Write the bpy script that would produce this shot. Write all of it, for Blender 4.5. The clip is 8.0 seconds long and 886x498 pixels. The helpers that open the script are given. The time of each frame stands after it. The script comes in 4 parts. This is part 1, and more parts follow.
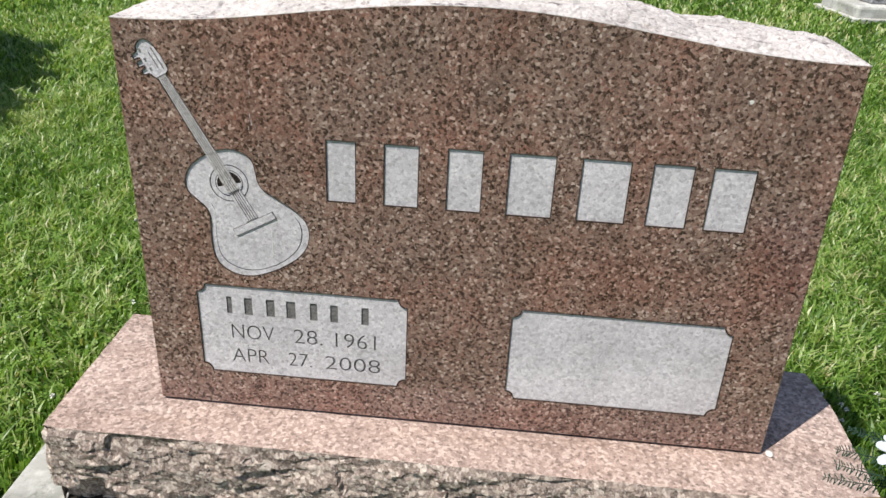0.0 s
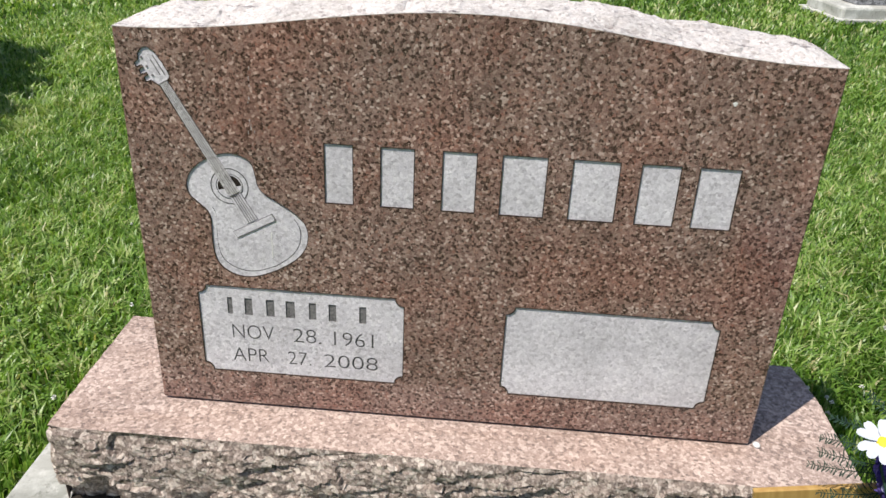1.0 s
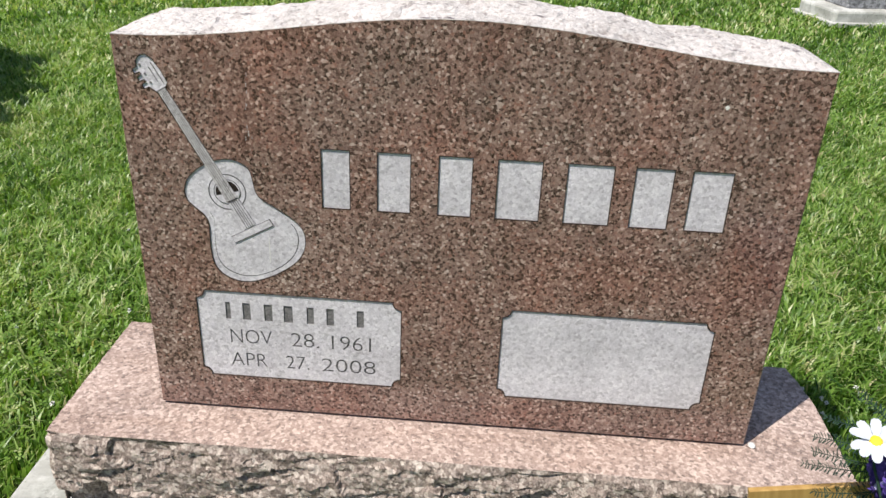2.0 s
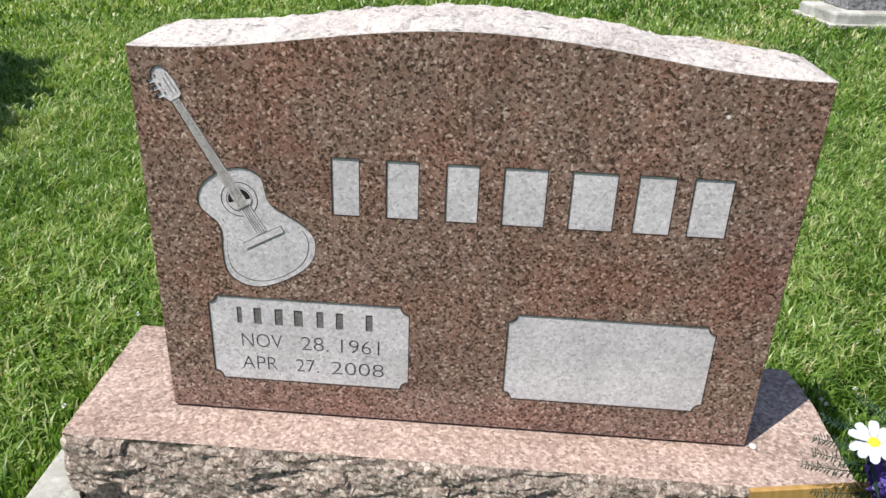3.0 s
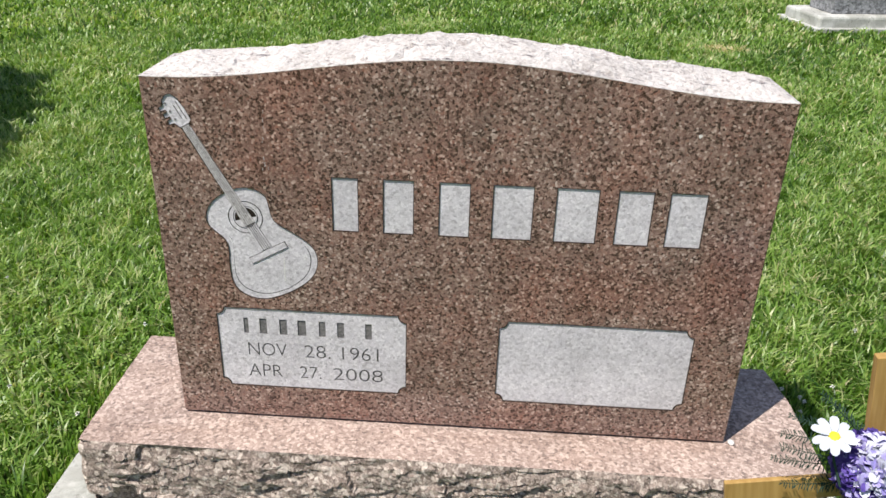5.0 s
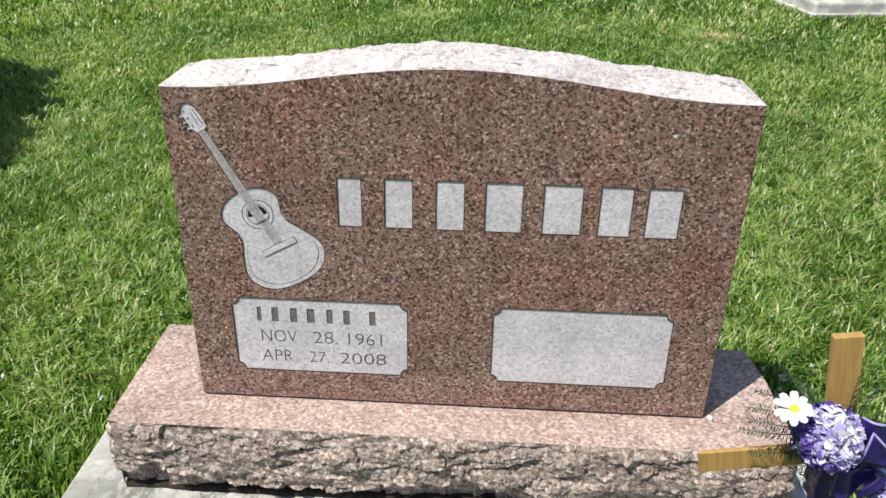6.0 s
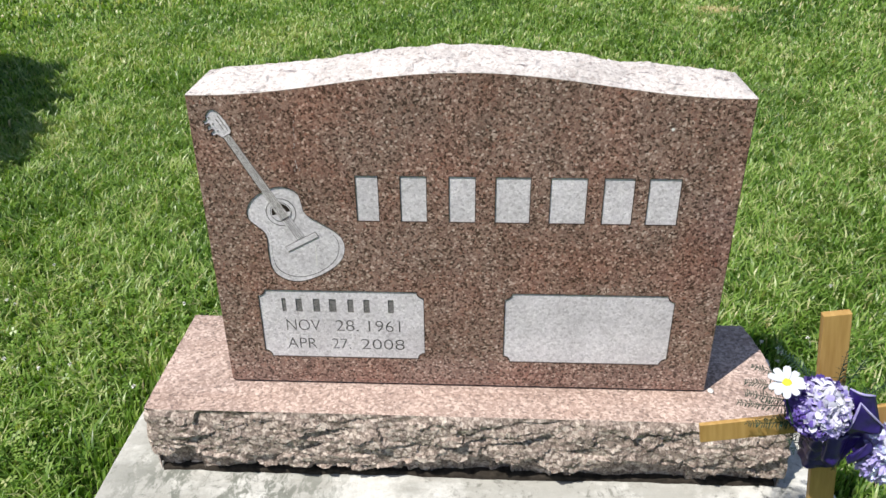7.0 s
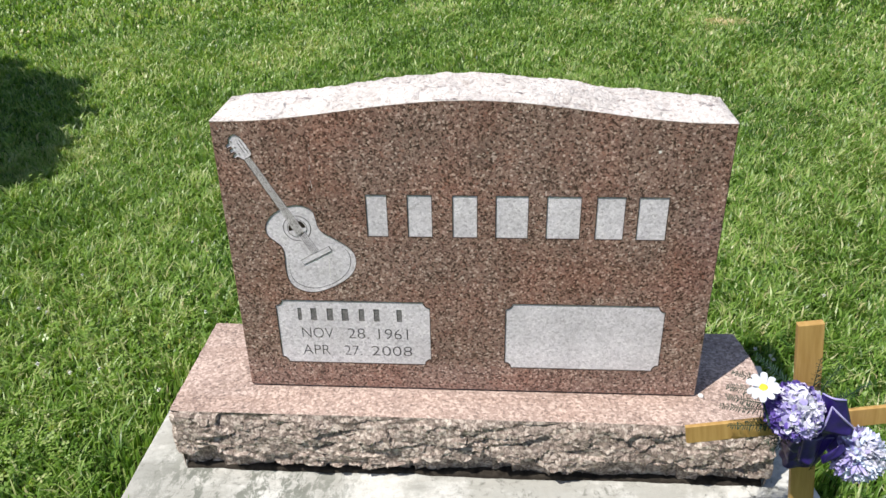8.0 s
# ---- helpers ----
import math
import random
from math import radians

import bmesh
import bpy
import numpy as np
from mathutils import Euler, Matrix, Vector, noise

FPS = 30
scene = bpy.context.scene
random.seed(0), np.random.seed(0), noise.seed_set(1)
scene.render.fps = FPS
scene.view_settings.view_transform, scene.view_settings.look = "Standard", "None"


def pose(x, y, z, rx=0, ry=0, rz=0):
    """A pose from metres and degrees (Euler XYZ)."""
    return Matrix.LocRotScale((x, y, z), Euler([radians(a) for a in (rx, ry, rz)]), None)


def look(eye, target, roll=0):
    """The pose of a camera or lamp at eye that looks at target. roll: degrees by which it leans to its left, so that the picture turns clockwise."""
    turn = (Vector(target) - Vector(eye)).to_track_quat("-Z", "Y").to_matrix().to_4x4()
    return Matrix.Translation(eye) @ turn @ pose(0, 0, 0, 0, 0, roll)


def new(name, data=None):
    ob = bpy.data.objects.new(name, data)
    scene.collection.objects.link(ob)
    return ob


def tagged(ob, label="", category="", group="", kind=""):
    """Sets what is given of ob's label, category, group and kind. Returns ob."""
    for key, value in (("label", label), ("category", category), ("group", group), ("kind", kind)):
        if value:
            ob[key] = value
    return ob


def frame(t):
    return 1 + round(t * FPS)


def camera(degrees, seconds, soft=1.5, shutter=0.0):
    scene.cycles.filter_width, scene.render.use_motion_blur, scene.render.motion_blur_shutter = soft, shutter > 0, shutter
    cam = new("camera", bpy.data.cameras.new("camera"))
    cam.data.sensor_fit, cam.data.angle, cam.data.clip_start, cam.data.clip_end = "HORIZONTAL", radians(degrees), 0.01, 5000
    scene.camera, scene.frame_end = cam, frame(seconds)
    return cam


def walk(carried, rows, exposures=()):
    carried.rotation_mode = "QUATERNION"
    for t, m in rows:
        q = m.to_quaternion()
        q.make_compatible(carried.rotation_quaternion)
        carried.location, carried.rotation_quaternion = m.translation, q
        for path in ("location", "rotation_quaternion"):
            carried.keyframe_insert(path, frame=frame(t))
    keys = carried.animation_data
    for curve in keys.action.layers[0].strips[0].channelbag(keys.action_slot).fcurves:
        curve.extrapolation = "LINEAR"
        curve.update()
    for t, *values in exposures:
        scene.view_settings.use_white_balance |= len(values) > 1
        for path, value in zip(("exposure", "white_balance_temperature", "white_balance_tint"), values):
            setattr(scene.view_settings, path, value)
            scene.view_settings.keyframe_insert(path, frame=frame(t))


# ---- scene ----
cam = camera(57.7, 8.0)
PATH = [
    (0, (0.038, -0.969, 0.992), (-0.088, 0.808, 0.084), 2.8),
    (0.5, (0.036, -0.978, 0.994), (-0.086, 0.801, 0.089), 2.6),
    (1, (0.034, -0.999, 1.003), (-0.070, 0.783, 0.100), 2.6),
    (1.5, (0.037, -1.006, 1.006), (-0.060, 0.776, 0.104), 2.7),
    (1.7, (0.037, -1.007, 1.006), (-0.060, 0.779, 0.109), 2.4),
    (2.8, (0.019, -1.016, 1.014), (-0.070, 0.761, 0.131), 2.5),
    (3, (0.024, -1.027, 1.024), (-0.071, 0.761, 0.132), 2.3),
    (3.5, (0.026, -1.056, 1.040), (-0.066, 0.743, 0.171), 2.2),
    (4, (0.027, -1.065, 1.045), (-0.064, 0.731, 0.171), 2.1),
    (4.5, (0.027, -1.067, 1.046), (-0.063, 0.730, 0.172), 1.9),
    (4.7, (0.027, -1.072, 1.054), (-0.059, 0.730, 0.171), 1.8),
    (5.8, (0.041, -1.160, 1.116), (-0.043, 0.611, 0.231), 1.5),
    (6, (0.043, -1.175, 1.127), (-0.048, 0.600, 0.210), 1.0),
    (6.5, (0.033, -1.214, 1.163), (-0.056, 0.537, 0.199), -0.2),
    (7, (0.026, -1.236, 1.189), (-0.068, 0.510, 0.218), -0.6),
    (7.5, (0.034, -1.279, 1.224), (-0.101, 0.477, 0.276), -1.0),
    (8, (0.051, -1.319, 1.251), (-0.081, 0.432, 0.294), -1.2),
]
walk(cam, [(t, look(eye, target, roll)) for t, eye, target, roll in PATH], exposures=((0, 0.28), (1.5, 0.29), (4.5, 0.31), (6.5, 0.34), (8, 0.36)))

# ---- light ----
SUN_EL, SUN_AZ = 60.0, -133.8          # the sun stands high, to the front and left of the stone
world = bpy.data.worlds.new("sky")
scene.world = world
world.use_nodes = True
wt = world.node_tree
sky = wt.nodes.new("ShaderNodeTexSky")
sky.sky_type, sky.sun_disc = "NISHITA", False
sky.sun_elevation, sky.sun_rotation = radians(SUN_EL), radians(SUN_AZ)
wt.nodes["Background"].inputs["Strength"].default_value = 0.088
wt.links.new(sky.outputs["Color"], wt.nodes["Background"].inputs["Color"])
lamp = bpy.data.lights.new("sun", "SUN")
lamp.energy, lamp.angle, lamp.color = 4.6, radians(0.55), (1.0, 0.955, 0.88)
sun = new("sun", lamp)
TO_SUN = Vector((math.sin(radians(SUN_AZ)) * math.cos(radians(SUN_EL)), math.cos(radians(SUN_AZ)) * math.cos(radians(SUN_EL)), math.sin(radians(SUN_EL))))
sun.matrix_world = look(TO_SUN * 30, (0, 0, 0))


# ---- materials ----
class Nodes:
    """A short way to write node materials."""

    def __init__(self, name):
        self.mat = bpy.data.materials.new(name)
        self.mat.use_nodes = True
        self.tree = self.mat.node_tree
        self.bsdf = self.tree.nodes["Principled BSDF"]
        self.coord = self.add("ShaderNodeTexCoord").outputs["Object"]

    def add(self, kind):
        return self.tree.nodes.new(kind)

    def link(self, a, b):
        self.tree.links.new(a, b)

    def noise(self, scale, detail=4.0, rough=0.55, vector=None):
        n = self.add("ShaderNodeTexNoise")
        n.inputs["Scale"].default_value, n.inputs["Detail"].default_value, n.inputs["Roughness"].default_value = scale, detail, rough
        self.link(vector or self.coord, n.inputs["Vector"])
        return n

    def voronoi(self, scale, vector=None, feature="F1"):
        n = self.add("ShaderNodeTexVoronoi")
        n.feature = feature
        n.inputs["Scale"].default_value = scale
        self.link(vector or self.coord, n.inputs["Vector"])
        return n

    def ramp(self, fac, stops, interpolation="LINEAR"):
        n = self.add("ShaderNodeValToRGB")
        n.color_ramp.interpolation = interpolation
        e = n.color_ramp.elements
        while len(e) < len(stops):
            e.new(0.5)
        for el, (pos, col) in zip(e, stops):
            el.position, el.color = pos, (*(col if isinstance(col, tuple) else (col, col, col)), 1)
        self.link(fac, n.inputs["Fac"])
        return n.outputs["Color"]

    def mix(self, fac, a, b, blend="MIX"):
        n = self.add("ShaderNodeMix")
        n.data_type, n.blend_type = "RGBA", blend
        for sock, v in ((n.inputs["Factor"], fac), (n.inputs[6], a), (n.inputs[7], b)):
            if isinstance(v, (int, float)):
                sock.default_value = v if sock.type == "VALUE" else (v, v, v, 1)
            elif isinstance(v, tuple):
                sock.default_value = (*v, 1)
            else:
                self.link(v, sock)
        return n.outputs[2]

    def warp(self, scale, amount):
        n = self.noise(scale, 2)
        sub = self.add("ShaderNodeVectorMath")
        sub.operation = "MULTIPLY_ADD"
        self.link(n.outputs["Color"], sub.inputs[0])
        sub.inputs[1].default_value = (amount,) * 3
        self.link(self.coord, sub.inputs[2])
        return sub.outputs[0]

    def bump(self, height, strength, distance):
        n = self.add("ShaderNodeBump")
        n.inputs["Strength"].default_value, n.inputs["Distance"].default_value = strength, distance
        self.link(height, n.inputs["Height"])
        self.link(n.outputs["Normal"], self.bsdf.inputs["Normal"])

    def done(self, color=None, rough=0.6, spec=0.5):
        if isinstance(color, tuple):
            self.bsdf.inputs["Base Color"].default_value = (*color, 1)
        elif color is not None:
            self.link(color, self.bsdf.inputs["Base Color"])
        if isinstance(rough, (int, float)):
            self.bsdf.inputs["Roughness"].default_value = rough
        else:
            self.link(rough, self.bsdf.inputs["Roughness"])
        self.bsdf.inputs["Specular IOR Level"].default_value = spec
        return self.mat


def separate(n, color):
    s = n.add("ShaderNodeSeparateColor")
    n.link(color, s.inputs["Color"])
    return s.outputs


def granite(name, stops, cell, rough, spec=0.5, tint=None, tint_amount=0.5, bump=0.0, fine=0.35, streak=False):
    """Crystals of several colours, told apart by finish; tint: a broad stain of another colour."""
    n = Nodes(name)
    v = n.voronoi(cell, n.warp(cell * 0.8, 0.6 / cell))
    grains = n.ramp(separate(n, v.outputs["Color"])["Red"], stops)
    v2 = n.voronoi(cell * 2.3, n.warp(cell * 1.7, 0.3 / cell))
    small = n.ramp(separate(n, v2.outputs["Color"])["Green"], stops)
    col = n.mix(fine, grains, small)
    broad = n.ramp(n.noise(9, 3).outputs["Fac"], [(0.3, 0.84), (0.7, 1.14)])
    col = n.mix(1.0, col, broad, "MULTIPLY")
    if tint:
        if streak:
            mp = n.add("ShaderNodeMapping")
            mp.inputs["Scale"].default_value = (1, 4, 4)
            n.link(n.coord, mp.inputs["Vector"])
            where = n.ramp(n.noise(13 if tint_amount > 0.7 else 3.2, 6, 0.7, mp.outputs[0]).outputs["Fac"], [(0.605 if tint_amount > 0.7 else 0.48, 0.0), (0.66 if tint_amount > 0.7 else 0.68, tint_amount)])
        else:
            where = n.ramp(n.noise(5.5, 4, 0.6).outputs["Fac"], [(0.45, 0.0), (0.68, tint_amount)])
        col = n.mix(where, col, n.mix(1.0, col, tint, "MULTIPLY"))
    if bump:
        n.bump(n.noise(cell * 1.4, 5, 0.7).outputs["Fac"], bump, 0.004)
    return n.done(col, rough, spec)


M_POLISHED = granite("polished_granite", [(0.0, (0.017, 0.011, 0.008)), (0.17, (0.049, 0.028, 0.023)), (0.29, (0.169, 0.104, 0.087)), (0.60, (0.247, 0.160, 0.135)),
                     (0.78, (0.348, 0.249, 0.212)), (0.86, (0.264, 0.131, 0.100)), (0.92, (0.411, 0.299, 0.253)), (1.0, (0.633, 0.501, 0.439))], 285, 0.17, 0.45, (1.12, 0.80, 0.72), 0.6, fine=0.25)
M_ROUGH_TOP = granite("rock_faced_granite", [(0.0, (0.257, 0.203, 0.193)), (0.08, (0.535, 0.482, 0.460)), (0.5, (0.663, 0.610, 0.589)), (1.0, (0.770, 0.728, 0.706))], 200, 0.8, 0.3, (0.26, 0.25, 0.27), 0.85, bump=0.9, streak=True)
M_SAWN = granite("sawn_granite", [(0.0, (0.14, 0.102, 0.09)), (0.2, (0.305, 0.222, 0.19)), (0.6, (0.435, 0.325, 0.283)), (1.0, (0.70, 0.565, 0.50))], 210, 0.6, 0.4,
                 (0.74, 0.67, 0.61), 0.6, bump=0.3, fine=0.3, streak=True)
M_PITCHED = granite("split_granite", [(0.0, (0.060, 0.046, 0.038)), (0.25, (0.205, 0.155, 0.130)), (0.6, (0.36, 0.285, 0.245)), (1.0, (0.76, 0.66, 0.58))], 150, 0.7, 0.4,
                    (0.68, 0.66, 0.66), 0.6, bump=0.9)
M_FROSTED = granite("sandblasted_granite", [(0.0, (0.40, 0.37, 0.395)), (0.25, (0.57, 0.535, 0.565)), (0.7, (0.665, 0.628, 0.66)), (1.0, (0.80, 0.765, 0.79))], 240, 0.85, 0.25, bump=0.35)
# granite of the carving walls, with their shade put into the colour
M_EDGE_SHADE = granite("shaded_edge_granite", [(0.0, (0.04, 0.026, 0.020)), (0.5, (0.085, 0.058, 0.046)), (1.0, (0.18, 0.135, 0.115))], 330, 0.9, 0.05)
M_NECK = granite("lightly_blasted_granite", [(0.0, (0.26, 0.235, 0.235)), (0.3, (0.42, 0.39, 0.39)), (0.7, (0.54, 0.51, 0.51)), (1.0, (0.68, 0.645, 0.645))], 300, 0.8, 0.25, bump=0.3)
M_CUT = granite("cut_letter_granite", [(0.0, (0.10, 0.095, 0.095)), (0.5, (0.17, 0.16, 0.16)), (1.0, (0.26, 0.245, 0.245))], 330, 0.85, 0.2)
M_INLAY = granite("smooth_dark_granite", [(0.0, (0.012, 0.01, 0.01)), (0.6, (0.03, 0.024, 0.02)), (1.0, (0.07, 0.05, 0.04))], 300, 0.8, 0.05)
M_GREY = granite("grey_granite", [(0.0, (0.06, 0.06, 0.065)), (0.4, (0.20, 0.20, 0.215)), (1.0, (0.42, 0.42, 0.45))], 60, 0.5)


def concrete():
    n = Nodes("weathered_concrete")
    c = n.ramp(n.noise(60, 6, 0.7).outputs["Fac"], [(0.25, (0.44, 0.435, 0.41)), (0.5, (0.575, 0.57, 0.54)), (0.8, (0.66, 0.655, 0.63))])
    stain = n.ramp(n.noise(7, 6, 0.7).outputs["Fac"], [(0.44, 0.0), (0.56, 0.75)])
    c = n.mix(stain, c, (0.34, 0.335, 0.305))
    spots = n.ramp(n.noise(45, 6, 0.75, n.warp(9, 0.08)).outputs["Fac"], [(0.54, 0.0), (0.64, 0.8)])
    where = n.ramp(n.noise(5, 4, 0.6).outputs["Fac"], [(0.44, 0.0), (0.58, 1.0)])
    c = n.mix(n.mix(1.0, spots, where, "MULTIPLY"), c, (0.17, 0.17, 0.15))
    # run-off stains with ragged edges, as drips leave them
    mp = n.add("ShaderNodeMapping")
    mp.inputs["Scale"].default_value = (1.0, 0.35, 1.0)
    n.link(n.warp(30, 0.03), mp.inputs["Vector"])
    drip = n.ramp(n.noise(26, 6, 0.75, mp.outputs[0]).outputs["Fac"], [(0.47, 0.0), (0.54, 0.9)])
    far = n.add("ShaderNodeVectorMath")
    far.operation = "DISTANCE"
    n.link(n.warp(12, 0.12), far.inputs[0])
    far.inputs[1].default_value = (-0.40, -0.06, 0.10)
    runs = n.ramp(far.outputs["Value"], [(0.13, 1.0), (0.26, 0.0)])
    c = n.mix(n.mix(1.0, drip, runs, "MULTIPLY"), c, (0.17, 0.18, 0.155))
    n.bump(n.noise(140, 5, 0.7).outputs["Fac"], 0.5, 0.004)
    return n.done(c, 0.9, 0.2)


M_CONCRETE = concrete()


def soil():
    n = Nodes("lawn_soil")
    c = n.ramp(n.noise(14, 6, 0.7).outputs["Fac"], [(0.3, (0.030, 0.050, 0.012)), (0.55, (0.055, 0.105, 0.020)), (0.8, (0.10, 0.15, 0.04))])
    thatch = n.ramp(n.noise(160, 4, 0.7).outputs["Fac"], [(0.45, 0.0), (0.75, 0.6)])
    c = n.mix(thatch, c, (0.13, 0.12, 0.055))
    n.bump(n.noise(90, 5, 0.75).outputs["Fac"], 0.9, 0.02)
    return n.done(c, 0.95, 0.1)


M_SOIL = soil()


def leafy(name, stops, translucent=0.35, rough=0.45, spec=0.4):
    """Blades and leaves; the attribute tone sorts them by colour."""
    n = Nodes(name)
    at = n.add("ShaderNodeAttribute")
    at.attribute_name = "tone"
    c = n.ramp(at.outputs["Fac"], stops)
    n.done(c, rough, spec)
    tr = n.add("ShaderNodeBsdfTranslucent")
    n.link(n.mix(1.0, c, (1.15, 1.25, 0.55), "MULTIPLY"), tr.inputs["Color"])
    m = n.add("ShaderNodeMixShader")
    m.inputs[0].default_value = translucent
    n.link(n.bsdf.outputs[0], m.inputs[1])
    n.link(tr.outputs[0], m.inputs[2])
    n.link(m.outputs[0], n.tree.nodes["Material Output"].inputs["Surface"])
    return n.mat


M_GRASS = leafy("grass", [(0.0, (0.030, 0.085, 0.012)), (0.3, (0.116, 0.226, 0.032)), (0.6, (0.226, 0.366, 0.068)), (0.84, (0.380, 0.490, 0.152)), (0.93, (0.56, 0.565, 0.30)), (1.0, (0.63, 0.53, 0.31))], 0.42, 0.38, 0.5)
M_LEAF = leafy("tree_leaf", [(0.0, (0.04, 0.09, 0.02)), (1.0, (0.11, 0.20, 0.05))], 0.15)


def wood(name, dark, light):
    n = Nodes(name)
    mp = n.add("ShaderNodeMapping")
    mp.inputs["Scale"].default_value = (26, 26, 2.2)
    n.link(n.coord, mp.inputs["Vector"])
    g = n.noise(4, 6, 0.6, mp.outputs[0])
    c = n.ramp(g.outputs["Fac"], [(0.3, dark), (0.7, light)])
    n.bump(g.outputs["Fac"], 0.15, 0.002)
    return n.done(c, 0.5, 0.4)


M_WOOD = wood("golden_pine", (0.34, 0.195, 0.056), (0.49, 0.315, 0.112))
M_BARK = wood("bark", (0.05, 0.035, 0.025), (0.13, 0.10, 0.075))


def cloth(name, a, b, rough=0.7, spec=0.3, sheen=0.0, translucent=0.0):
    n = Nodes(name)
    c = n.ramp(n.noise(70, 4, 0.6).outputs["Fac"], [(0.35, a), (0.65, b)])
    n.bump(n.noise(420, 3).outputs["Fac"], 0.3, 0.001)
    m = n.done(c, rough, spec)
    n.bsdf.inputs["Sheen Weight"].default_value = sheen
    return m


M_PETAL_WHITE = cloth("white_petal", (0.44, 0.47, 0.54), (0.57, 0.60, 0.65))
M_RUFFLE_WHITE = cloth("white_ruffle", (0.54, 0.54, 0.66), (0.68, 0.68, 0.76))
M_PETAL_LILAC = cloth("lilac_petal", (0.30, 0.26, 0.58), (0.52, 0.48, 0.74))
M_PETAL_PURPLE = cloth("purple_petal", (0.075, 0.045, 0.26), (0.15, 0.10, 0.40))
M_PETAL_BLUE = cloth("pale_blue_petal", (0.52, 0.60, 0.80), (0.72, 0.78, 0.88))
M_YELLOW = cloth("yellow_disc", (0.75, 0.52, 0.03), (0.88, 0.68, 0.06))
M_RIBBON = cloth("purple_satin", (0.013, 0.007, 0.080), (0.030, 0.014, 0.150), 0.28, 0.7)
M_FERN = cloth("dark_green_plastic", (0.016, 0.036, 0.028), (0.034, 0.066, 0.046), 0.7, 0.15)
M_CLOVER = cloth("clover_white", (0.62, 0.62, 0.56), (0.76, 0.76, 0.70), 0.8, 0.2)
# near-black colour for the strip that stands in for shade under the plinth
M_UNDERSHADE = cloth("undercut_shade", (0.018, 0.015, 0.012), (0.045, 0.038, 0.031), 0.95, 0.1)
M_PEBBLE = cloth("white_pebble", (0.62, 0.60, 0.57), (0.80, 0.78, 0.75), 0.6, 0.3)


# ---- mesh helpers ----
from mathutils.geometry import delaunay_2d_cdt

def part(name, bm, material, parent=None, label=""):
    """Links a bmesh as one mesh object under a thing or a part."""
    me = bpy.data.meshes.new(name)
    bm.to_mesh(me)
    bm.free()
    for m in material if isinstance(material, (list, tuple)) else (material,):
        me.materials.append(m)
    ob = new(name, me)
    ob.parent = parent
    return tagged(ob, label)


def thing(name, label, category, group="", at=(0, 0, 0), turn=None, kind=""):
    ob = new(name)
    ob.empty_display_size = 0.05
    ob.matrix_world = Matrix.Translation(at) @ (turn or Matrix())
    return tagged(ob, label, category, group, kind)


def smooth(ob, on=True):
    ob.data.polygons.foreach_set("use_smooth", [on] * len(ob.data.polygons))
    return ob


def add_box(bm, lo, hi, bevel=0.0, m=None):
    vs = [bm.verts.new((x, y, z)) for x in (lo[0], hi[0]) for y in (lo[1], hi[1]) for z in (lo[2], hi[2])]
    fs = [bm.faces.new([vs[i] for i in f]) for f in ((0, 1, 3, 2), (4, 6, 7, 5), (0, 4, 5, 1), (2, 3, 7, 6), (0, 2, 6, 4), (1, 5, 7, 3))]
    if m is not None:
        bmesh.ops.transform(bm, matrix=m, verts=vs)
    if bevel:
        bmesh.ops.bevel(bm, geom=list({e for f in fs for e in f.edges}), offset=bevel, segments=2, affect="EDGES", profile=0.5)


def tube(bm, points, radii, sides=8):
    """A tapered round bar along points."""
    rings = []
    for i, p in enumerate(points):
        d = (Vector(points[min(i + 1, len(points) - 1)]) - Vector(points[max(i - 1, 0)])).normalized()
        q = d.to_track_quat("Z", "Y")
        rings.append([bm.verts.new(Vector(p) + q @ Vector((radii[i] * math.cos(a), radii[i] * math.sin(a), 0))) for a in (2 * math.pi * k / sides for k in range(sides))])
    for a, b in zip(rings, rings[1:]):
        for k in range(sides):
            bm.faces.new((a[k], a[(k + 1) % sides], b[(k + 1) % sides], b[k]))
    bm.faces.new(rings[0][::-1])
    bm.faces.new(rings[-1])


def ring_edges(points):
    n = len(points)
    return [tuple(p) for p in points], [(i, (i + 1) % n) for i in range(n)]


def parity(points, verts, edges):
    """How many outlines lie round each point, as a count of edges crossed towards +x."""
    P, V, E = np.array(points), np.array(verts), np.array(edges)
    a, b = V[E[:, 0]], V[E[:, 1]]
    count = np.zeros(len(P), int)
    for i, (x, z) in enumerate(P):
        cross = (a[:, 1] > z) != (b[:, 1] > z)
        c, d = a[cross], b[cross]
        count[i] = np.count_nonzero(c[:, 0] + (z - c[:, 1]) / (d[:, 1] - c[:, 1]) * (d[:, 0] - c[:, 0]) > x)
    return count


